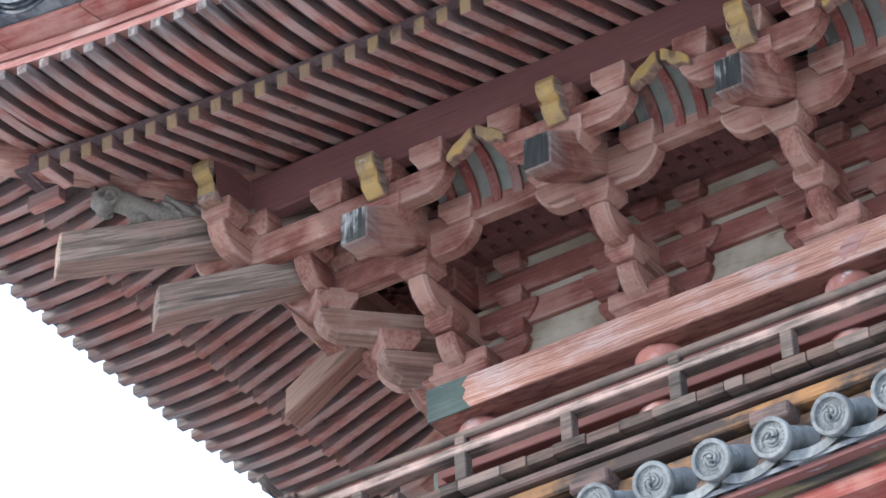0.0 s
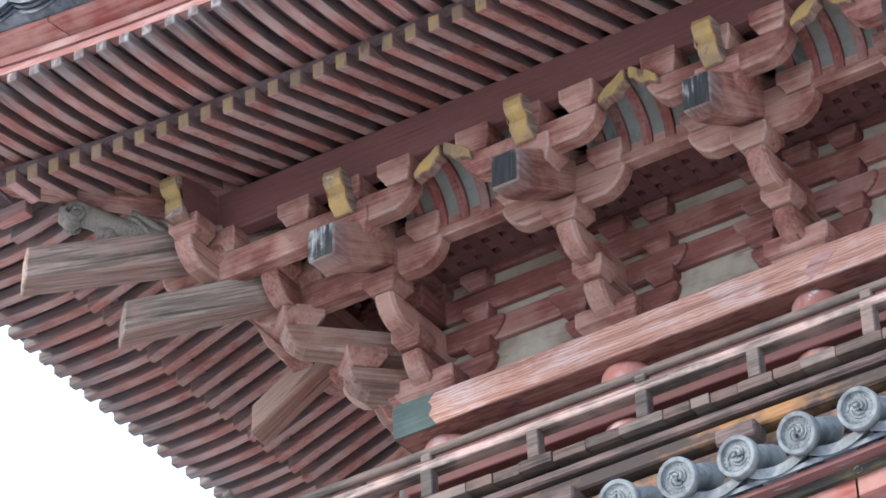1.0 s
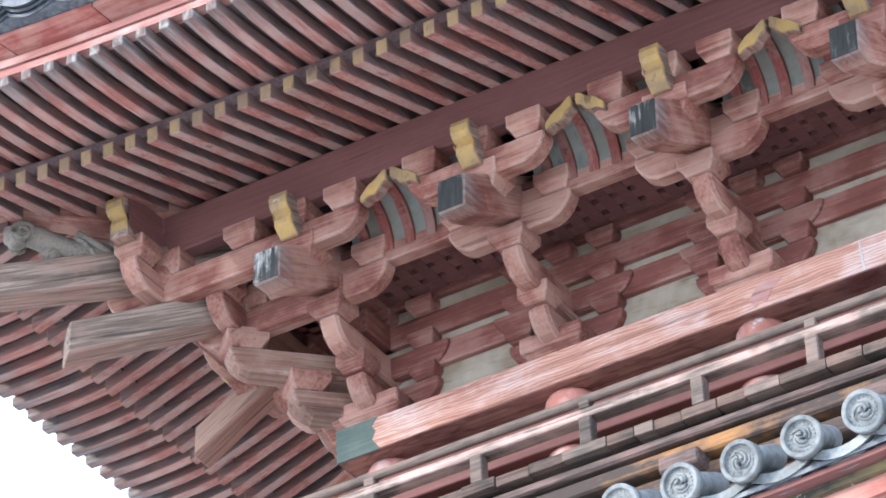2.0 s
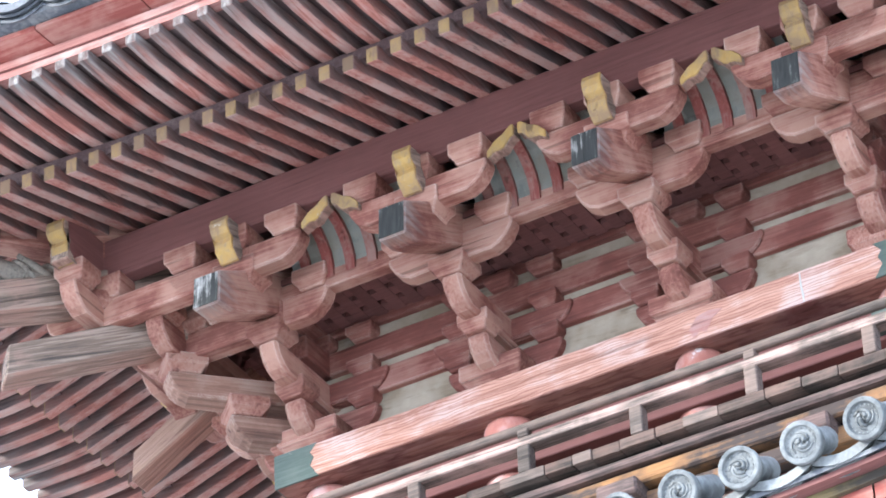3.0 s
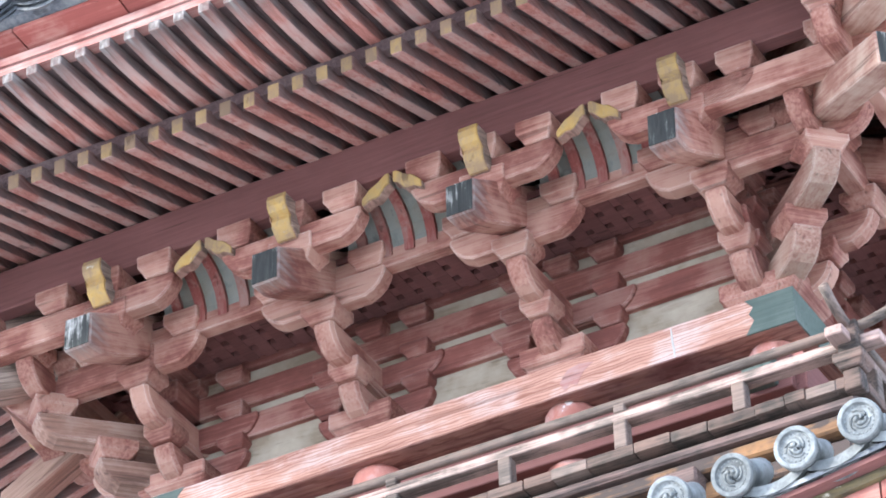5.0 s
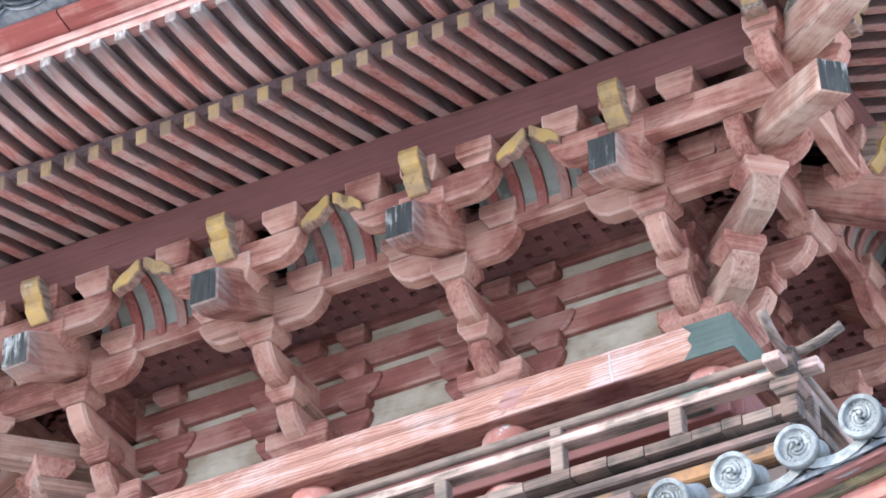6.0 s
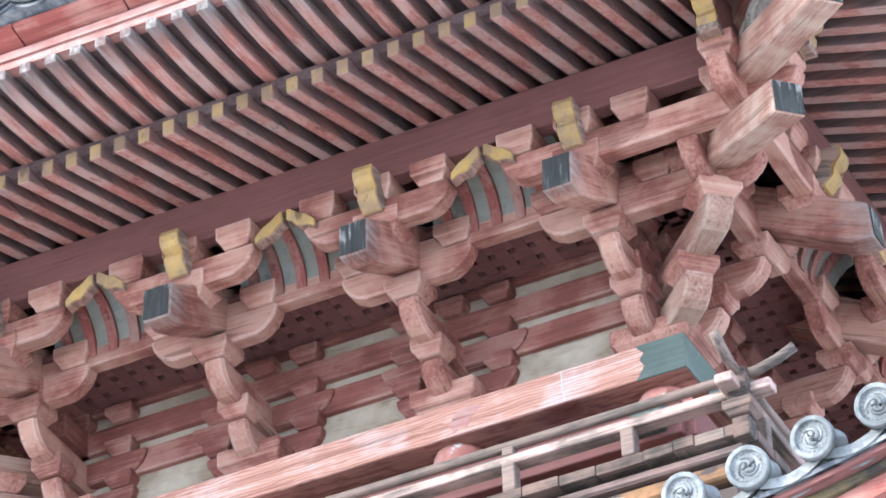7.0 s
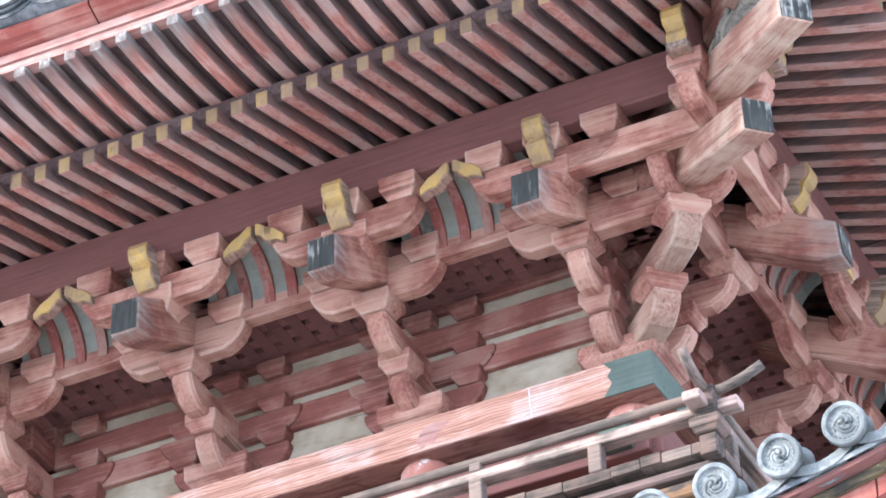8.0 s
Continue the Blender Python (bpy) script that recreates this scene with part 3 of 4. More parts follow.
def corner_set(bare, arms, words):
    """Diagonal arms and tails, and the side arms that run past the corner; the diagonal is -y in its own frame."""
    t = thing("corner_bracket", pose(0, 0, 0), "diagonal corner brackets with long bare grey tail beams", "bracket set", "corner brackets")

    def arm(kind, pts, hw, mat, label="", m=None, bevel=0.009):
        bm = B()
        prism(bm, pts, "x", -hw, hw)
        return part(kind, bm, mat, t, label, bevel=bevel, m=m)
    bm = B()
    masu(bm, -0.025, -0.025, 0.001, 0.43, 0.43, 0.137, 0.84, 0.3)
    part("bearing_block", bm, M_RED, t, bevel=0.009, m=pose(0, 0, 0, 0, 0, 45))
    arm("diagonal_arm", arm_outline(-V1 * R2 - 0.10, 0.1, 0.055, 0.215, True, False), 0.075, arms)
    arm("diagonal_arm", arm_outline(-V2 * R2 - 0.10, 0.1, 0.30, 0.455, True, False), 0.075, arms)
    for v, z, w in ((V1, 0.215, 0.23), (V2, 0.45, 0.24), (V3 - 0.02, 0.80, 0.24)):
        bm = B()
        masu(bm, 0, -v * R2, z, w, w, 0.11)
        part("small_block", bm, M_RED, t)
    tail_parts(t, 0.085, 1.27 * R2, 0.295, 0.505, 0.36, 0.5, bare, True, words, bare is M_PINK)
    tail_parts(t, 0.09, 1.65 * R2, 0.58, 0.80, 0.25, 0.6, bare, True, words, bare is M_PINK)
    # arms of both sides running past the corner, with blocks at their ends
    for sg in (-1, 1):
        for v, ext, z0, z1, bz, bh in ((V2, 0.30, 0.53, 0.70, 0.70, 0.125), (V3, 0.33, 0.695, 0.862, 0.862, 0.136)):
            # sg=-1: ends towards the front, sg=1: towards the side
            turn = pose(0, 0, 0, 0, 0, 45) if sg < 0 else pose(0, 0, 0, 0, 0, -45)
            m = turn @ pose(-sg * v * -1 if sg > 0 else -v, 0, 0)
            arm("crossing_arm", arm_outline(-v - ext, 0.1, z0, z1, True, False), 0.055, M_RED_Y, m=m)
            bm = B()
            masu(bm, 0, -v - ext + 0.10, bz, 0.19, 0.19, bh)
            part("small_block", bm, M_RED, t, m=m)
            if v > V1:
                for back in (0.30,):
                    bm = B()
                    masu(bm, 0, -v - ext + 0.12 + back, bz, 0.19, 0.19, bh)
                    part("small_block", bm, M_RED, t, m=m)
    # carved scroll on the upper tail
    bm = B()
    path = [(0, -0.9 * R2, 1.02), (0, -1.10 * R2, 1.0), (0, -1.22 * R2, 1.0), (0, -1.30 * R2, 1.03), (0, -1.38 * R2, 1.085), (0, -1.44 * R2, 1.11), (0, -1.49 * R2, 1.08), (0, -1.50 * R2, 1.04)]
    tube(bm, path, [0.075, 0.085, 0.08, 0.072, 0.066, 0.07, 0.066, 0.035], 14)
    for yy, zz, r in ((-1.24, 0.90, 0.075), (-1.16, 0.93, 0.07), (-1.47, 1.06, 0.06), (-1.33, 0.97, 0.06), (-1.05, 1.06, 0.06)):
        bmesh.ops.create_icosphere(bm, subdivisions=2, radius=r, matrix=pose(0, yy * R2, zz) @ Matrix.Diagonal((1.15, 1.0, 0.9, 1)))
    for xx in (-0.07, 0.07):
        tube(bm, [(xx, -1.10 * R2, 0.98), (xx * 1.2, -1.17 * R2, 1.03), (xx * 1.1, -1.24 * R2, 1.10)], [0.02, 0.025, 0.015], 8)
    scroll = part("carved_scroll", bm, M_GREY, t, "grey weathered carved scroll", bevel=0, smooth=True)
    for k in range(2):
        yc = -1.08 - 0.12 * k
        bm = B()
        ring = [(0.088 * math.cos(a), (yc - 0.05 * math.sin(a)) * R2, 1.003 + 0.088 * math.sin(a)) for a in (2 * math.pi * q / 14 for q in range(15))]
        tube(bm, ring, [0.012 + 0.006 * (k % 2)] * 15, 6)
        part("carved_band", bm, M_GREY, scroll, bevel=0, smooth=True)
    for sx in (-1, 1):
        bm = B()
        curl = []
        for q in range(15):
            a = 0.5 + q * 0.62
            rr = 0.068 - 0.0036 * q
            curl.append((sx * (0.056 + 0.002 * q), -1.455 * R2 + rr * math.cos(a), 1.075 + rr * math.sin(a)))
        tube(bm, curl, [0.022 - 0.0007 * q for q in range(15)], 7)
        part("carved_curl", bm, M_GREY, scroll, bevel=0, smooth=True)
    return t


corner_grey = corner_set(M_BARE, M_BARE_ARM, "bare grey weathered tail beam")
corner_pink = corner_set(M_PINK, M_PINK, "faded pink weathered tail beam")
corner_pink["label"] = "diagonal corner brackets with long faded pink tail beams"
for k, s in enumerate(SIDES):
    m = AT_TOP @ s @ pose(-H, -H, 0, 0, 0, -45)
    if k == 0:
        corner_grey.matrix_basis = m
    elif k == 1:
        corner_pink.matrix_basis = m
    else:
        copy_thing(corner_grey if k == 3 else corner_pink, m)

# ---- purlins with ochre noses ----
for k, s in enumerate(SIDES):
    pu = thing("eave_purlin", AT_TOP @ s, "smooth dark red eave purlin with ochre noses", "beam", "eave purlins")
    bm = B()
    L = H + V3 + 0.40
    box(bm, -L, L, -H - V3 - 0.05, -H - V3 + 0.05, 0.996 + 0.001 * k, 1.262 - 0.002 * k)
    part("purlin", bm, M_DEEP, pu)
    for a in (90, -90):
        # the nose is modelled facing -y and turned to face along the purlin
        hold = nose_parts(pu, -0.06, 0.955, 0.001)
        hold.matrix_basis = pose(L if a > 0 else -L, -H - V3, 0, 0, 0, a)

# ---- frog-leg struts in the middle of the bays ----
def frog_strut():
    t = thing("frog_leg_strut", pose(0, 0, 0), "carved ochre frog-leg strut with wavy legs", "strut", "frog-leg struts")
    for sg in (-1, 1):
        n = 9
        top, low = [], []
        for k in range(n):
            f = k / (n - 1)
            x = sg * (0.012 + 0.165 * f)
            z = 0.965 - 0.11 * f ** 1.3
            wob = 0.010 * math.sin(f * 11)
            th = 0.068 + 0.022 * math.sin(f * math.pi) - 0.03 * f * f
            top.append((x, z + 0.5 * wob))
            low.append((x, z - th + wob))
        for nm, y0, y1, mat in (("leg", -V3 - 0.085, -V3 - 0.02, M_BARE), ("ochre_face", -V3 - 0.10, -V3 - 0.0852, M_YELLOW)):
            bm = B()
            prism(bm, top + low[::-1], "y", y0, y1)
            part(nm, bm, mat, t, bevel=0.005)
    return t


fproto = None
for s in SIDES:
    for c in (-BAY, 0, BAY):
        m = AT_TOP @ s @ pose(c + 0.06, -H, 0)
        if fproto is None:
            fproto = frog_strut()
            fproto.matrix_basis = m
        else:
            copy_thing(fproto, m)

# ---- coved ribs between the step beam and the purlin ----
def cove():
    t = thing("coved_rib_panel", pose(0, 0, 0), "coved white boards with curved vermilion ribs", "cove", "coved rib panels")
    y0, y1 = -V2 - 0.03, -V3 + 0.05
    z0, z1 = 0.75, 1.01

    def curve(off):
        return [(y0 + (y1 - y0) * (1 - math.cos(a)) - off * 0.7, z0 + (z1 - z0) * math.sin(a) - off * 0.7) for a in (math.pi / 2 * k / 6 for k in range(7))]
    bm = B()
    prism(bm, curve(0.0) + curve(-0.02)[::-1], "x", -0.40, 0.40)
    part("cove_board", bm, M_COVE, t, bevel=0)
    for i in range(5):
        x = -0.31 + i * 0.136
        bm = B()
        prism(bm, curve(0.03) + curve(0.0)[::-1], "x", x - 0.028, x + 0.028)
        part("rib", bm, M_RIB, t, bevel=0)
    return t


cv = cove()
first = True
for s in SIDES:
    for c in (-BAY, 0, BAY):
        m = AT_TOP @ s @ pose(c, -H, 0)
        if first:
            cv.matrix_basis = m
            first = False
        else:
            copy_thing(cv, m)

# ---- rafters ----
roof = thing("upper_roof", AT_TOP, "wide hipped pagoda roof on two tiers of red rafters", "roof", kind="structure")
RW, RH = 0.066, 0.092
N_R = int((H + FLY_V - 0.12) / PITCH)


def rafter_mesh(x, v0, v1, za, zb, w, h, mat, name, sag=0.0, n=1, splay=0.0, taper=0.0):
    bm = B()
    low, high = [], []
    for k in range(n + 1):
        f = k / n
        v = v0 + (v1 - v0) * f
        z = za + (zb - za) * f - sag * 4 * f * (1 - f)
        low.append((-H - v, z + taper * f * f))
        high.append((-H - v, z + h))
    prism(bm, low + high[::-1], "x", x - w / 2, x + w / 2)
    for p in bm.verts:
        p.co.x += splay * (-H - p.co.y - v0) / (v1 - v0)
    return mesh_of(name, bm, mat, 0.004)


def z_base(v):
    return 1.25 - 0.325 * (v - 0.95)


Z_EDGE = 0.9646        # foot of the flying rafters at the base rafters' ends
for i in range(-N_R, N_R + 1):
    x = i * PITCH + 0.008
    if abs(x) > H + FLY_V - 0.15:
        continue
    start = max(-0.1, abs(x) - H + 0.08)
    zl = lift(x)
    meshes = []
    if start < RAFT_V - 0.1:
        za = z_base(start) + lift_rafter(x) * 0.6
        zb = z_base(RAFT_V) + lift_rafter(x)
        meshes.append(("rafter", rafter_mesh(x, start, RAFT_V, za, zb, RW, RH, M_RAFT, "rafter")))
        bm = B()
        box(bm, x - RW / 2 + 0.002, x + RW / 2 - 0.002, -H - RAFT_V - 0.004, -H - RAFT_V, zb + 0.003, zb + RH - 0.003)
        meshes.append(("rafter_end", mesh_of("rafter_end", bm, M_OCHRE_OLD, 0)))
    fs = max(RAFT_V - 0.35, abs(x) - H + 0.08)
    fa = Z_EDGE + RH + 0.062 + 0.14 * (RAFT_V - fs) + zl
    fb = Z_EDGE + RH - 0.005 + zl * 1.05
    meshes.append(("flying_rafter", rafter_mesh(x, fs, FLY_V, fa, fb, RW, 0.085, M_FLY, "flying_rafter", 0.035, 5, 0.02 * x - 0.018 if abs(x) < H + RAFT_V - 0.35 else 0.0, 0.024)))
    for s in SIDES:
        for nm, me in meshes:
            ob = new(nm, me)
            ob.parent = roof
            ob.matrix_basis = s


def swept(name, mat, v0, v1, z0, z1, reach, label="", zs=(0, 0), n=28, kids=None, sweep=lift, lengths=1):
    """A board along the eaves, between overhangs v0 and v1 and heights z0 and z1, mitred at the corners."""
    for s, j in [(s, j) for s in SIDES for j in range(lengths)]:
        bm = B()
        rows = []
        for k in range(n // lengths + 1):
            f = 2 * (j + k / (n // lengths)) / lengths - 1
            if lengths > 1:
                f += 0.0012 if k == 0 else -0.0012 if k == n // lengths else 0.0
            ring = []
            for v, z in ((v0, z0 + zs[0]), (v1, z0 + zs[1]), (v1, z1 + zs[1]), (v0, z1 + zs[0])):
                x = f * (H + v)
                ring.append(bm.verts.new((x, -H - v, z + sweep(x) * reach)))
            rows.append(ring)
        for r0, r1 in zip(rows, rows[1:]):
            for q in range(4):
                bm.faces.new((r0[q], r0[(q + 1) % 4], r1[(q + 1) % 4], r1[q]))
        bm.faces.new(rows[0])
        bm.faces.new(rows[-1][::-1])
        ob = part(name, bm, mat, kids or roof, label, bevel=0)
        ob.matrix_basis = s


ZR = z_base(RAFT_V) + RH
ZF = Z_EDGE + RH - 0.005 + 0.085
# soffits and fascia have the rafter gaps' shade in their colour
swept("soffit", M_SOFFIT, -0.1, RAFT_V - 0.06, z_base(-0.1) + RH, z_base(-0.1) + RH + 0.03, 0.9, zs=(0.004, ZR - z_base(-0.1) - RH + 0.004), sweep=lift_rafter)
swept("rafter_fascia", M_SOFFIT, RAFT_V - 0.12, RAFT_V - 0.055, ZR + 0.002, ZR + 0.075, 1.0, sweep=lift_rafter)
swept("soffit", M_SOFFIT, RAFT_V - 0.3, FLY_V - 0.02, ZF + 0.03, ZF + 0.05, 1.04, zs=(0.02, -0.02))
swept("eave_board", M_EAVEBOARD, FLY_V - 0.09, FLY_V - 0.015, ZF + 0.003, ZF + 0.05, 1.05, "pink faded eave board")
swept("eave_board", M_EAVEBOARD, FLY_V - 0.09, FLY_V + 0.0, ZF + 0.052, ZF + 0.10, 1.05, "pink faded eave board")
swept("eave_plank", M_ORANGE, FLY_V - 0.06, FLY_V + 0.09, ZF + 0.102, ZF + 0.13, 1.05, "orange-red eave planks", zs=(0, 0.07), lengths=14)
swept("tile_bed", M_TILE_DARK, FLY_V + 0.05, FLY_V + 0.15, ZF + 0.20, ZF + 0.27, 1.05, "dark grey tile edge", zs=(0, 0.02))

# hip rafters
for s in SIDES:
    bm = B()
    a, b2 = 0.0, (FLY_V + 0.02) * R2
    zc = lift(H + FLY_V)
    prism(bm, [(-a, 1.05), (-RAFT_V * R2, 1.0 + lift(H + RAFT_V)), (-b2, ZF - 0.1 + zc), (-b2, ZF + 0.05 + zc), (-RAFT_V * R2, 1.2 + lift(H + RAFT_V)), (-a, 1.4)], "x", -0.075, 0.075)
    ob = part("hip_rafter", bm, M_RED_Y, roof)
    ob.matrix_basis = s @ pose(-H, -H, 0, 0, 0, -45)

# ---- balcony with its railing ----
balc = thing("balcony", AT_TOP, "weathered timber balcony of worn boards on amber beams coloured with sun patches", "balcony", kind="structure")
RV = 0.66
boards = []
for w in (0.11, 0.16, 0.20, 0.26):
    for mat in (M_DARKRAIL, M_TOPRAIL, M_DARKRAIL):
        bm = B()
        box(bm, 0.0015, w - 0.0015, 0, RV - 0.02, -0.06, 0)
        boards.append((w, mesh_of("floor_board", bm, mat, 0.003)))
for k, s in enumerate(SIDES):
    o = 0.0015 * k
    x = -H - RV - (0.20 if k == 0 else 0.04)
    while x < H + RV:
        w, me = boards[random.randrange(12)]
        ob = new("floor_board", me)
        ob.parent = balc
        ob.matrix_basis = s @ pose(x, -H - RV - 0.045 + random.uniform(-0.007, 0.007), -0.968 - o + random.uniform(-0.003, 0.003))
        x += w
    for z0, z1, y0, mat, words in ((-1.105, -1.05, 0.0, M_BOARD, "pinkish worn sill"), (-1.21, -1.125, 0.02, M_AMBER, "weathered amber edge beam with sun patches in its colour"), (-1.33, -1.235, 0.07, M_AMBER, "weathered amber edge beam with sun patches in its colour"), (-1.52, -1.36, 0.13, M_DARKRAIL, "blackened lower beam")):
        bm = B()
        ln = H + RV - y0 - 0.01
        box(bm, -ln - (0.16 if k == 0 else 0.0), ln, -H - RV + y0, -H - RV + y0 + 0.11, z0 - o, z1 - o)
        ob = part("edge_beam", bm, mat, balc, words, bevel=0.012)
        ob.matrix_basis = s
    for c in (-1.775, -0.71, 0.345, 1.41):
        bm = B()
        prism(bm, arm_outline(-H - RV - 0.045, -H, -1.292, -1.197, True, False, 0.03), "x", c - 0.115, c + 0.115)
        ob = part("bracket_end", bm, M_BOARD, balc, bevel=0.012)
        ob.matrix_basis = s

for k, s in enumerate(SIDES):
    o = 0.001 * k
    rl = thing("railing", AT_TOP @ s, "weathered grey timber railing with rounded top rail", "railing", "balcony railings")
    L = H + RV
    # the corner of the front and the side farther along has settled outwards
    y = -H - RV - (0.16 if k == 3 else 0.0)
    Ll = L + (0.16 if k == 0 else 0.0)
    sink = 0.08 if k == 3 else 0.0
    bm = B()
    path = [(-Ll - 0.30, y, -0.60), (-Ll - 0.2, y, -0.645), (-Ll - 0.1, y, -0.672), (-Ll, y, -0.68), (L - 0.4, y, -0.68), (L, y, -0.68 - sink * 0.4), (L + 0.1, y, -0.672 - sink * 0.6), (L + 0.2, y, -0.645 - sink * 0.9), (L + 0.30, y, -0.60 - sink)]
    tube(bm, [(p[0], p[1], p[2] + o) for p in path], 0.027, 12)
    part("top_rail", bm, M_TOPRAIL, rl, bevel=0, smooth=True)
    bm = B()
    box(bm, -Ll - 0.16, L + 0.16, y - 0.02, y + 0.075, -0.792 + o, -0.738 + o)
    part("middle_rail", bm, M_RAIL, rl)
    for i in range(-4, 4):
        x = i * 0.65 + 0.478
        if x > L - 0.1 or x < -Ll + 0.1:
            continue
        bm = B()
        box(bm, x - 0.036, x + 0.036, y - 0.03, y + 0.042, -0.955, -0.790)
        part("post", bm, M_TOPRAIL, rl)
        if i % 2 == 1:
            bm = B()
            box(bm, x - 0.032, x + 0.032, y - 0.025, y + 0.035, -0.740, -0.69)
            part("post", bm, M_TOPRAIL, rl)
    bm = B()
    box(bm, L - 0.055, L + 0.055, y - 0.058, y + 0.05, -0.845, -0.662)
    part("corner_post", bm, M_DARKRAIL, rl, bevel=0.008)
    bm = B()
    masu(bm, L, y, -0.93, 0.16, 0.16, 0.084)
    part("corner_block", bm, M_DARKRAIL, rl)
    bm = B()
    box(bm, L - 0.045, L + 0.045, y - 0.045, y + 0.045, -1.05, -0.935)
    part("corner_post", bm, M_DARKRAIL, rl)

# ---- lower roof with its tile edge ----
low = thing("lower_roof", AT_TOP, "lower pagoda roof edged with grey swirl-faced round tiles", "roof", kind="structure")
LTP = 0.2945


def round_tile():
    """An eave-end round tile: rimmed face with a ring of beads and a triple swirl, and its barrel running up the slope."""
    bm = B()
    segs = 30
    prof = [(0.000, 0.003), (0.070, 0.003), (0.072, 0.0), (0.072, -0.006), (0.076, -0.010), (0.090, -0.010), (0.095, -0.004), (0.095, 0.035), (0.062, 0.038)]
    rings = []
    for r, y in prof[1:]:
        rings.append([bm.verts.new((r * math.cos(a), y, r * math.sin(a))) for a in (2 * math.pi * k / segs for k in range(segs))])
    c = bm.verts.new((0, 0.003, 0))
    for k in range(segs):
        bm.faces.new((c, rings[0][k], rings[0][(k + 1) % segs]))
    for r0, r1 in zip(rings, rings[1:]):
        for k in range(segs):
            bm.faces.new((r0[k], r1[k], r1[(k + 1) % segs], r0[(k + 1) % segs]))
    tube(bm, [(0, 0.03, 0), (0, 0.36, 0.09)], 0.062, 16)
    me = mesh_of("round_tile", bm, M_TILE, 0, False)
    for p in me.polygons:
        p.use_smooth = len(p.vertices) == 4 and abs(p.normal.y) < 0.8
    bm = B()
    for k in range(3):
        a0 = 2 * math.pi * k / 3
        path, rad = [], []
        for j in range(9):
            f = j / 8
            a = a0 + f * 4.2
            r = 0.012 + 0.038 * f
            path.append((r * math.cos(a), 0.0025, r * math.sin(a)))
            rad.append(0.0085 * (1 - f) + 0.0035)
        tube(bm, path, rad, 6)
    me_s = mesh_of("swirl", bm, M_TILE, 0, True)
    bm = B()
    for k in range(20):
        a = 2 * math.pi * k / 20
        bmesh.ops.create_icosphere(bm, subdivisions=1, radius=0.0048, matrix=pose(0.061 * math.cos(a), 0.004, 0.062 * math.sin(a)))
    me_b = mesh_of("beads", bm, M_TILE, 0, True)
    return me, me_s, me_b


def flat_tile():
    """A hollowed eave-end flat tile: a thick drooping lip over two thinner layers."""
    bm = B()
    half = LTP / 2 + 0.01
    for depth, back, th, dz in ((0.0, 0.40, 0.050, -0.010), (0.035, 0.36, 0.020, -0.052), (0.055, 0.36, 0.018, -0.078)):
        rows = []
        for k in range(9):
            f = 2 * k / 8 - 1
            x = f * half
            z = -0.055 * (1 - f * f) + dz + 0.02
            rows.append([bm.verts.new(p) for p in ((x, depth, z - th), (x, depth, z), (x, back, z + 0.17), (x, back, z + 0.17 - th))])
        for r0, r1 in zip(rows, rows[1:]):
            for j in range(4):
                bm.faces.new((r0[j], r1[j], r1[(j + 1) % 4], r0[(j + 1) % 4]))
        bm.faces.new(rows[0])
        bm.faces.new(rows[-1][::-1])
    return mesh_of("flat_tile", bm, M_TILE, 0, False)


me_round, me_swirl, me_beads = round_tile()
me_flat = flat_tile()
for k, s in enumerate(SIDES):
    for i in range(-16, 17):
        x = i * LTP + 0.0135
        if abs(x) <= H + LOW_V - 0.12:
            tilt = math.degrees(math.atan(0.006 * x + 0.0039 * x ** 3))
            m = s @ pose(x, -H - LOW_V, LOW_Z + lift_low(x) + random.uniform(-0.006, 0.006), random.uniform(-4, 4) + 14, -tilt, random.uniform(-3, 3))
            ob = new("round_tile", me_round)
            ob.parent = low
            ob.matrix_basis = m
            for nm, me in (("swirl", me_swirl), ("beads", me_beads)):
                o2 = new(nm, me)
                o2.parent = ob
                o2.matrix_basis = pose(0, 0, 0, 0, (i * 77 + k * 31) % 120, 0)
        x = (i + 0.5) * LTP + 0.0135
        if abs(x) <= H + LOW_V - 0.16:
            tilt = math.degrees(math.atan(0.006 * x + 0.0039 * x ** 3))
            ob = new("flat_tile", me_flat)
            ob.parent = low
            ob.matrix_basis = s @ pose(x, -H - LOW_V + 0.06, LOW_Z - 0.03 + lift_low(x), 0, -tilt, random.uniform(-1.5, 1.5))
swept("tile_bed", M_TILE_DARK, LOW_V - 0.5, LOW_V - 0.07, LOW_Z - 0.128, LOW_Z - 0.105, 1.0, zs=(0.20, 0), kids=low, sweep=lift_low)
# the deeper red stands for the tile edge's shade on this board
swept("eave_plank", M_DEEP, LOW_V - 0.30, LOW_V - 0.09, LOW_Z - 0.155, LOW_Z - 0.13, 1.0, "red board under the tiles with its shade in the colour", kids=low, sweep=lift_low)
swept("eave_board", M_MOSS, LOW_V - 0.30, LOW_V - 0.155, LOW_Z - 0.20, LOW_Z - 0.157, 1.0, "blackened eave board with ochre lichen", kids=low, sweep=lift_low)
swept("eave_plank", M_ORANGE, LOW_V - 0.60, LOW_V - 0.18, LOW_Z - 0.29, LOW_Z - 0.203, 1.0, "orange-red eave planks", zs=(0.06, 0), kids=low, sweep=lift_low, lengths=14)
swept("soffit", M_SOFFIT, 0.2, LOW_V - 0.5, LOW_Z - 0.2, LOW_Z - 0.16, 1.0, zs=(0.5, 0.0), kids=low, sweep=lift_low)


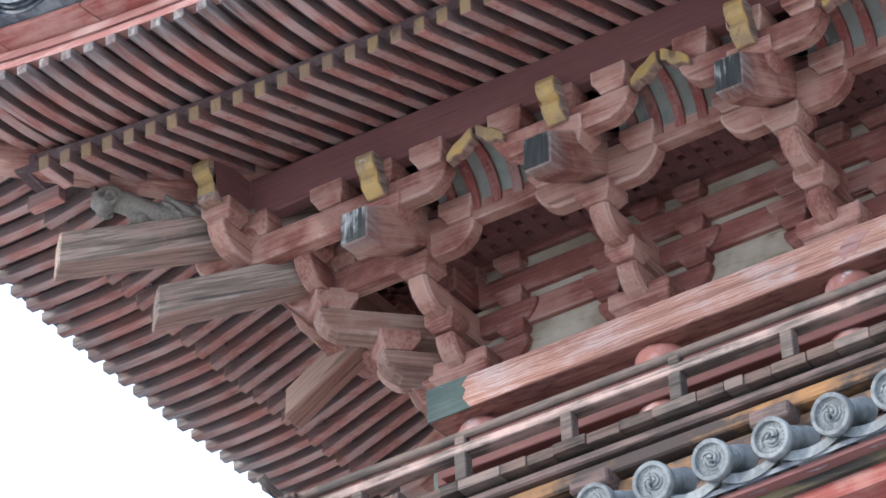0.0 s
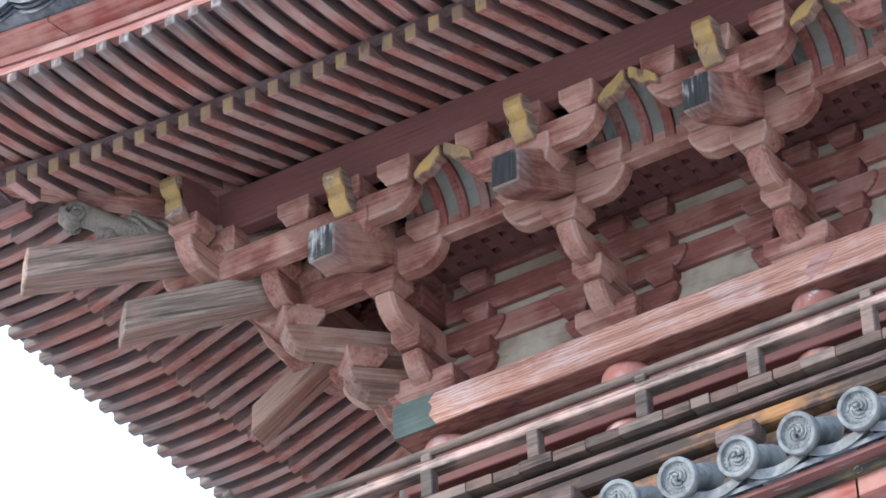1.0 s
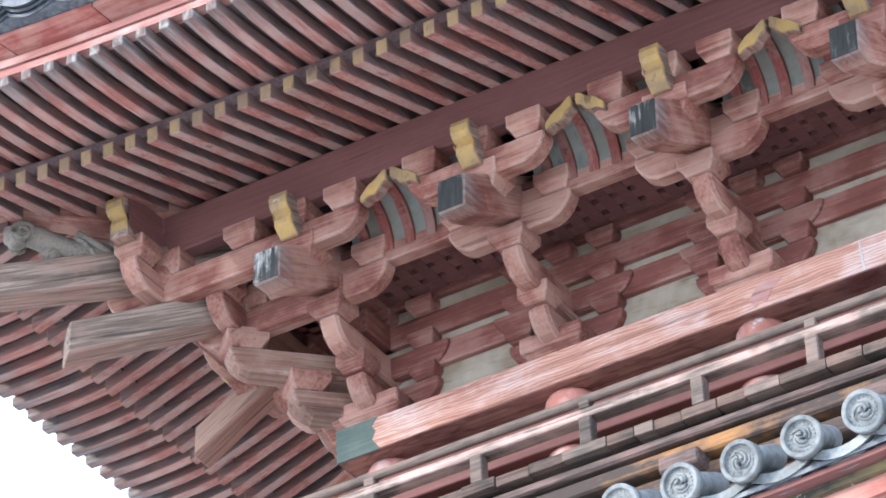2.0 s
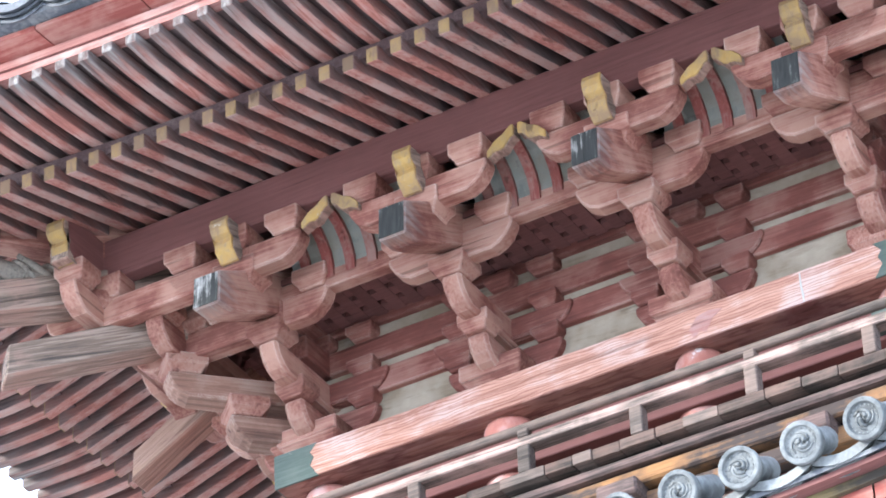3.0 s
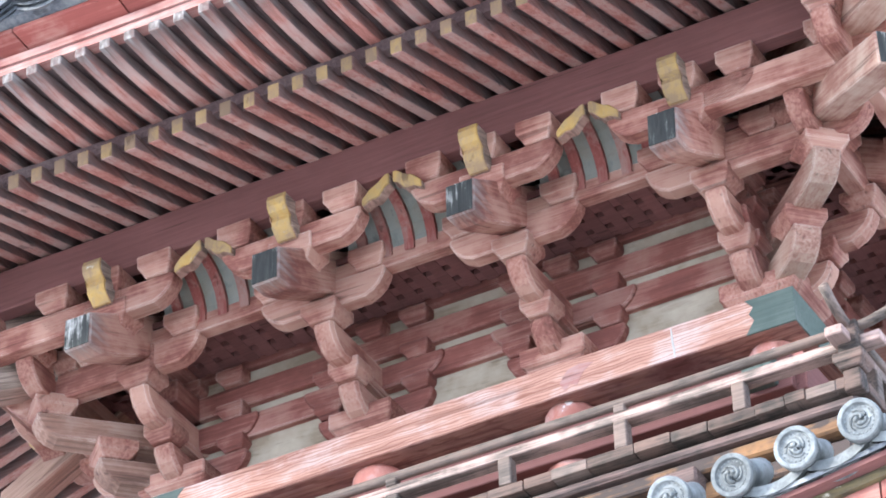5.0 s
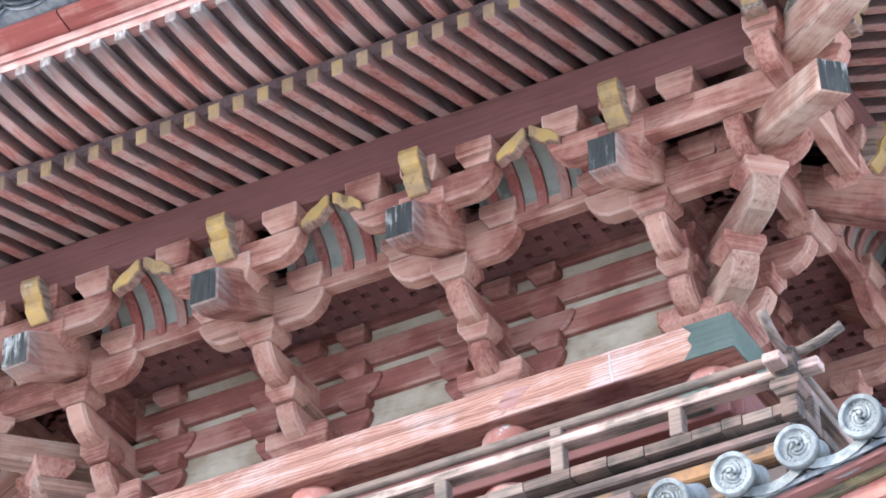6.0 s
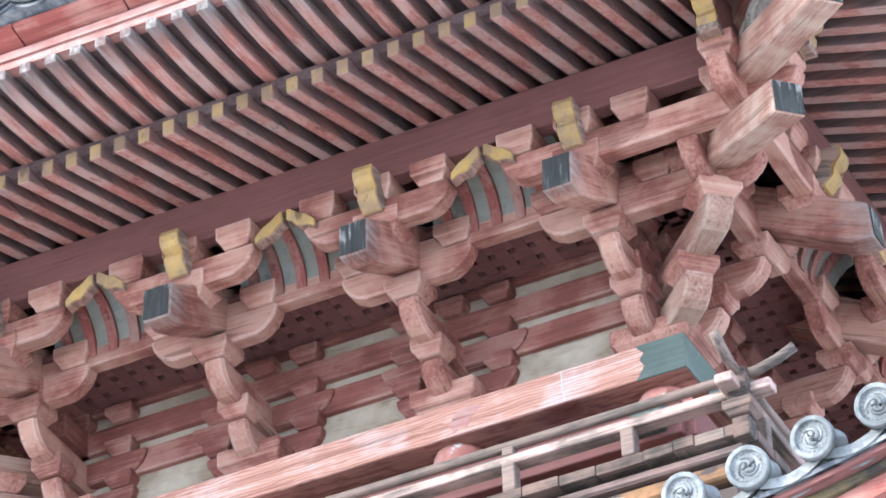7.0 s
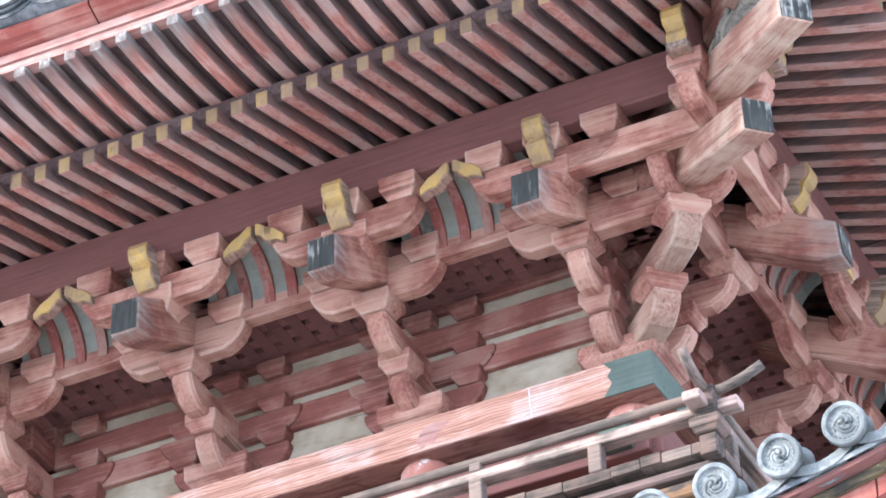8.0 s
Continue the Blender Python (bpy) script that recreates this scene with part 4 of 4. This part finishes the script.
def tile_rows(parent, v0, z0, v1, z1, pitch, mat, reach, sweep):
    """The tiled slope behind the eave: barrel rows joined into one mesh a side."""
    for s in SIDES:
        bm = B()
        n = int(2 * (H + v0) / pitch) * 6
        prev = None
        for j in range(9):
            g = j / 8
            v = v0 + (v1 - v0) * g
            z = z0 + (z1 - z0) * (0.8 * g + 0.2 * g * g)
            ring = []
            for k in range(n + 1):
                x = (2 * k / n - 1) * (H + v0)
                w = max(-1.0, min(1.0, x / (H + v))) * (H + v)
                ph = math.cos(2 * math.pi * x / pitch)
                ring.append(bm.verts.new((w, -H - v, z + sweep(x) * reach * (1 - g) + 0.05 * max(ph, -0.4))))
            if prev:
                for k in range(n):
                    bm.faces.new((prev[k], prev[k + 1], ring[k + 1], ring[k]))
            prev = ring
        ob = part("tile_rows", bm, mat, parent, bevel=0)
        ob.matrix_basis = s
        ob["kind"] = "stuff"


tile_rows(low, LOW_V - 0.30, LOW_Z + 0.06, 0.35, LOW_Z + 1.25, LTP, M_TILE, 1.0, lift_low)

# tile ends of the upper eave
me_upper = me_flat.copy()
me_upper.materials[0] = M_TILE_DARK
for k, s in enumerate(SIDES):
    for i in range(-15, 16):
        x = (i + 0.5) * LTP
        if abs(x) <= H + FLY_V:
            ob = new("flat_tile", me_upper)
            ob.parent = roof
            ob.matrix_basis = s @ pose(x, -H - FLY_V - 0.22, ZF + 0.33 + 1.05 * lift(x), 0, -math.degrees(math.atan(0.02 * x + 0.0029 * x ** 3)), 0)

tile_rows(roof, FLY_V + 0.12, ZF + 0.36, -H + 0.1, 4.0, LTP, M_TILE_DARK, 1.05, lift)
for parent, v0, z0, v1, z1, rc in ((roof, FLY_V, ZF + 0.42, -H + 0.15, 4.02, 1.05), (low, LOW_V - 0.2, LOW_Z + 0.14, 0.36, LOW_Z + 1.3, 1.0)):
    for s in SIDES:
        bm = B()
        pts = []
        for j in range(9):
            g = j / 8
            v = v0 + (v1 - v0) * g
            pts.append((-H - v, -H - v, z0 + (z1 - z0) * (0.8 * g + 0.2 * g * g) + lift(H + v0) * rc * (1 - g) ** 1.6))
        tube(bm, pts, 0.11, 10)
        ob = part("hip_ridge", bm, M_TILE_DARK, parent, bevel=0, smooth=True)
        ob.matrix_basis = s
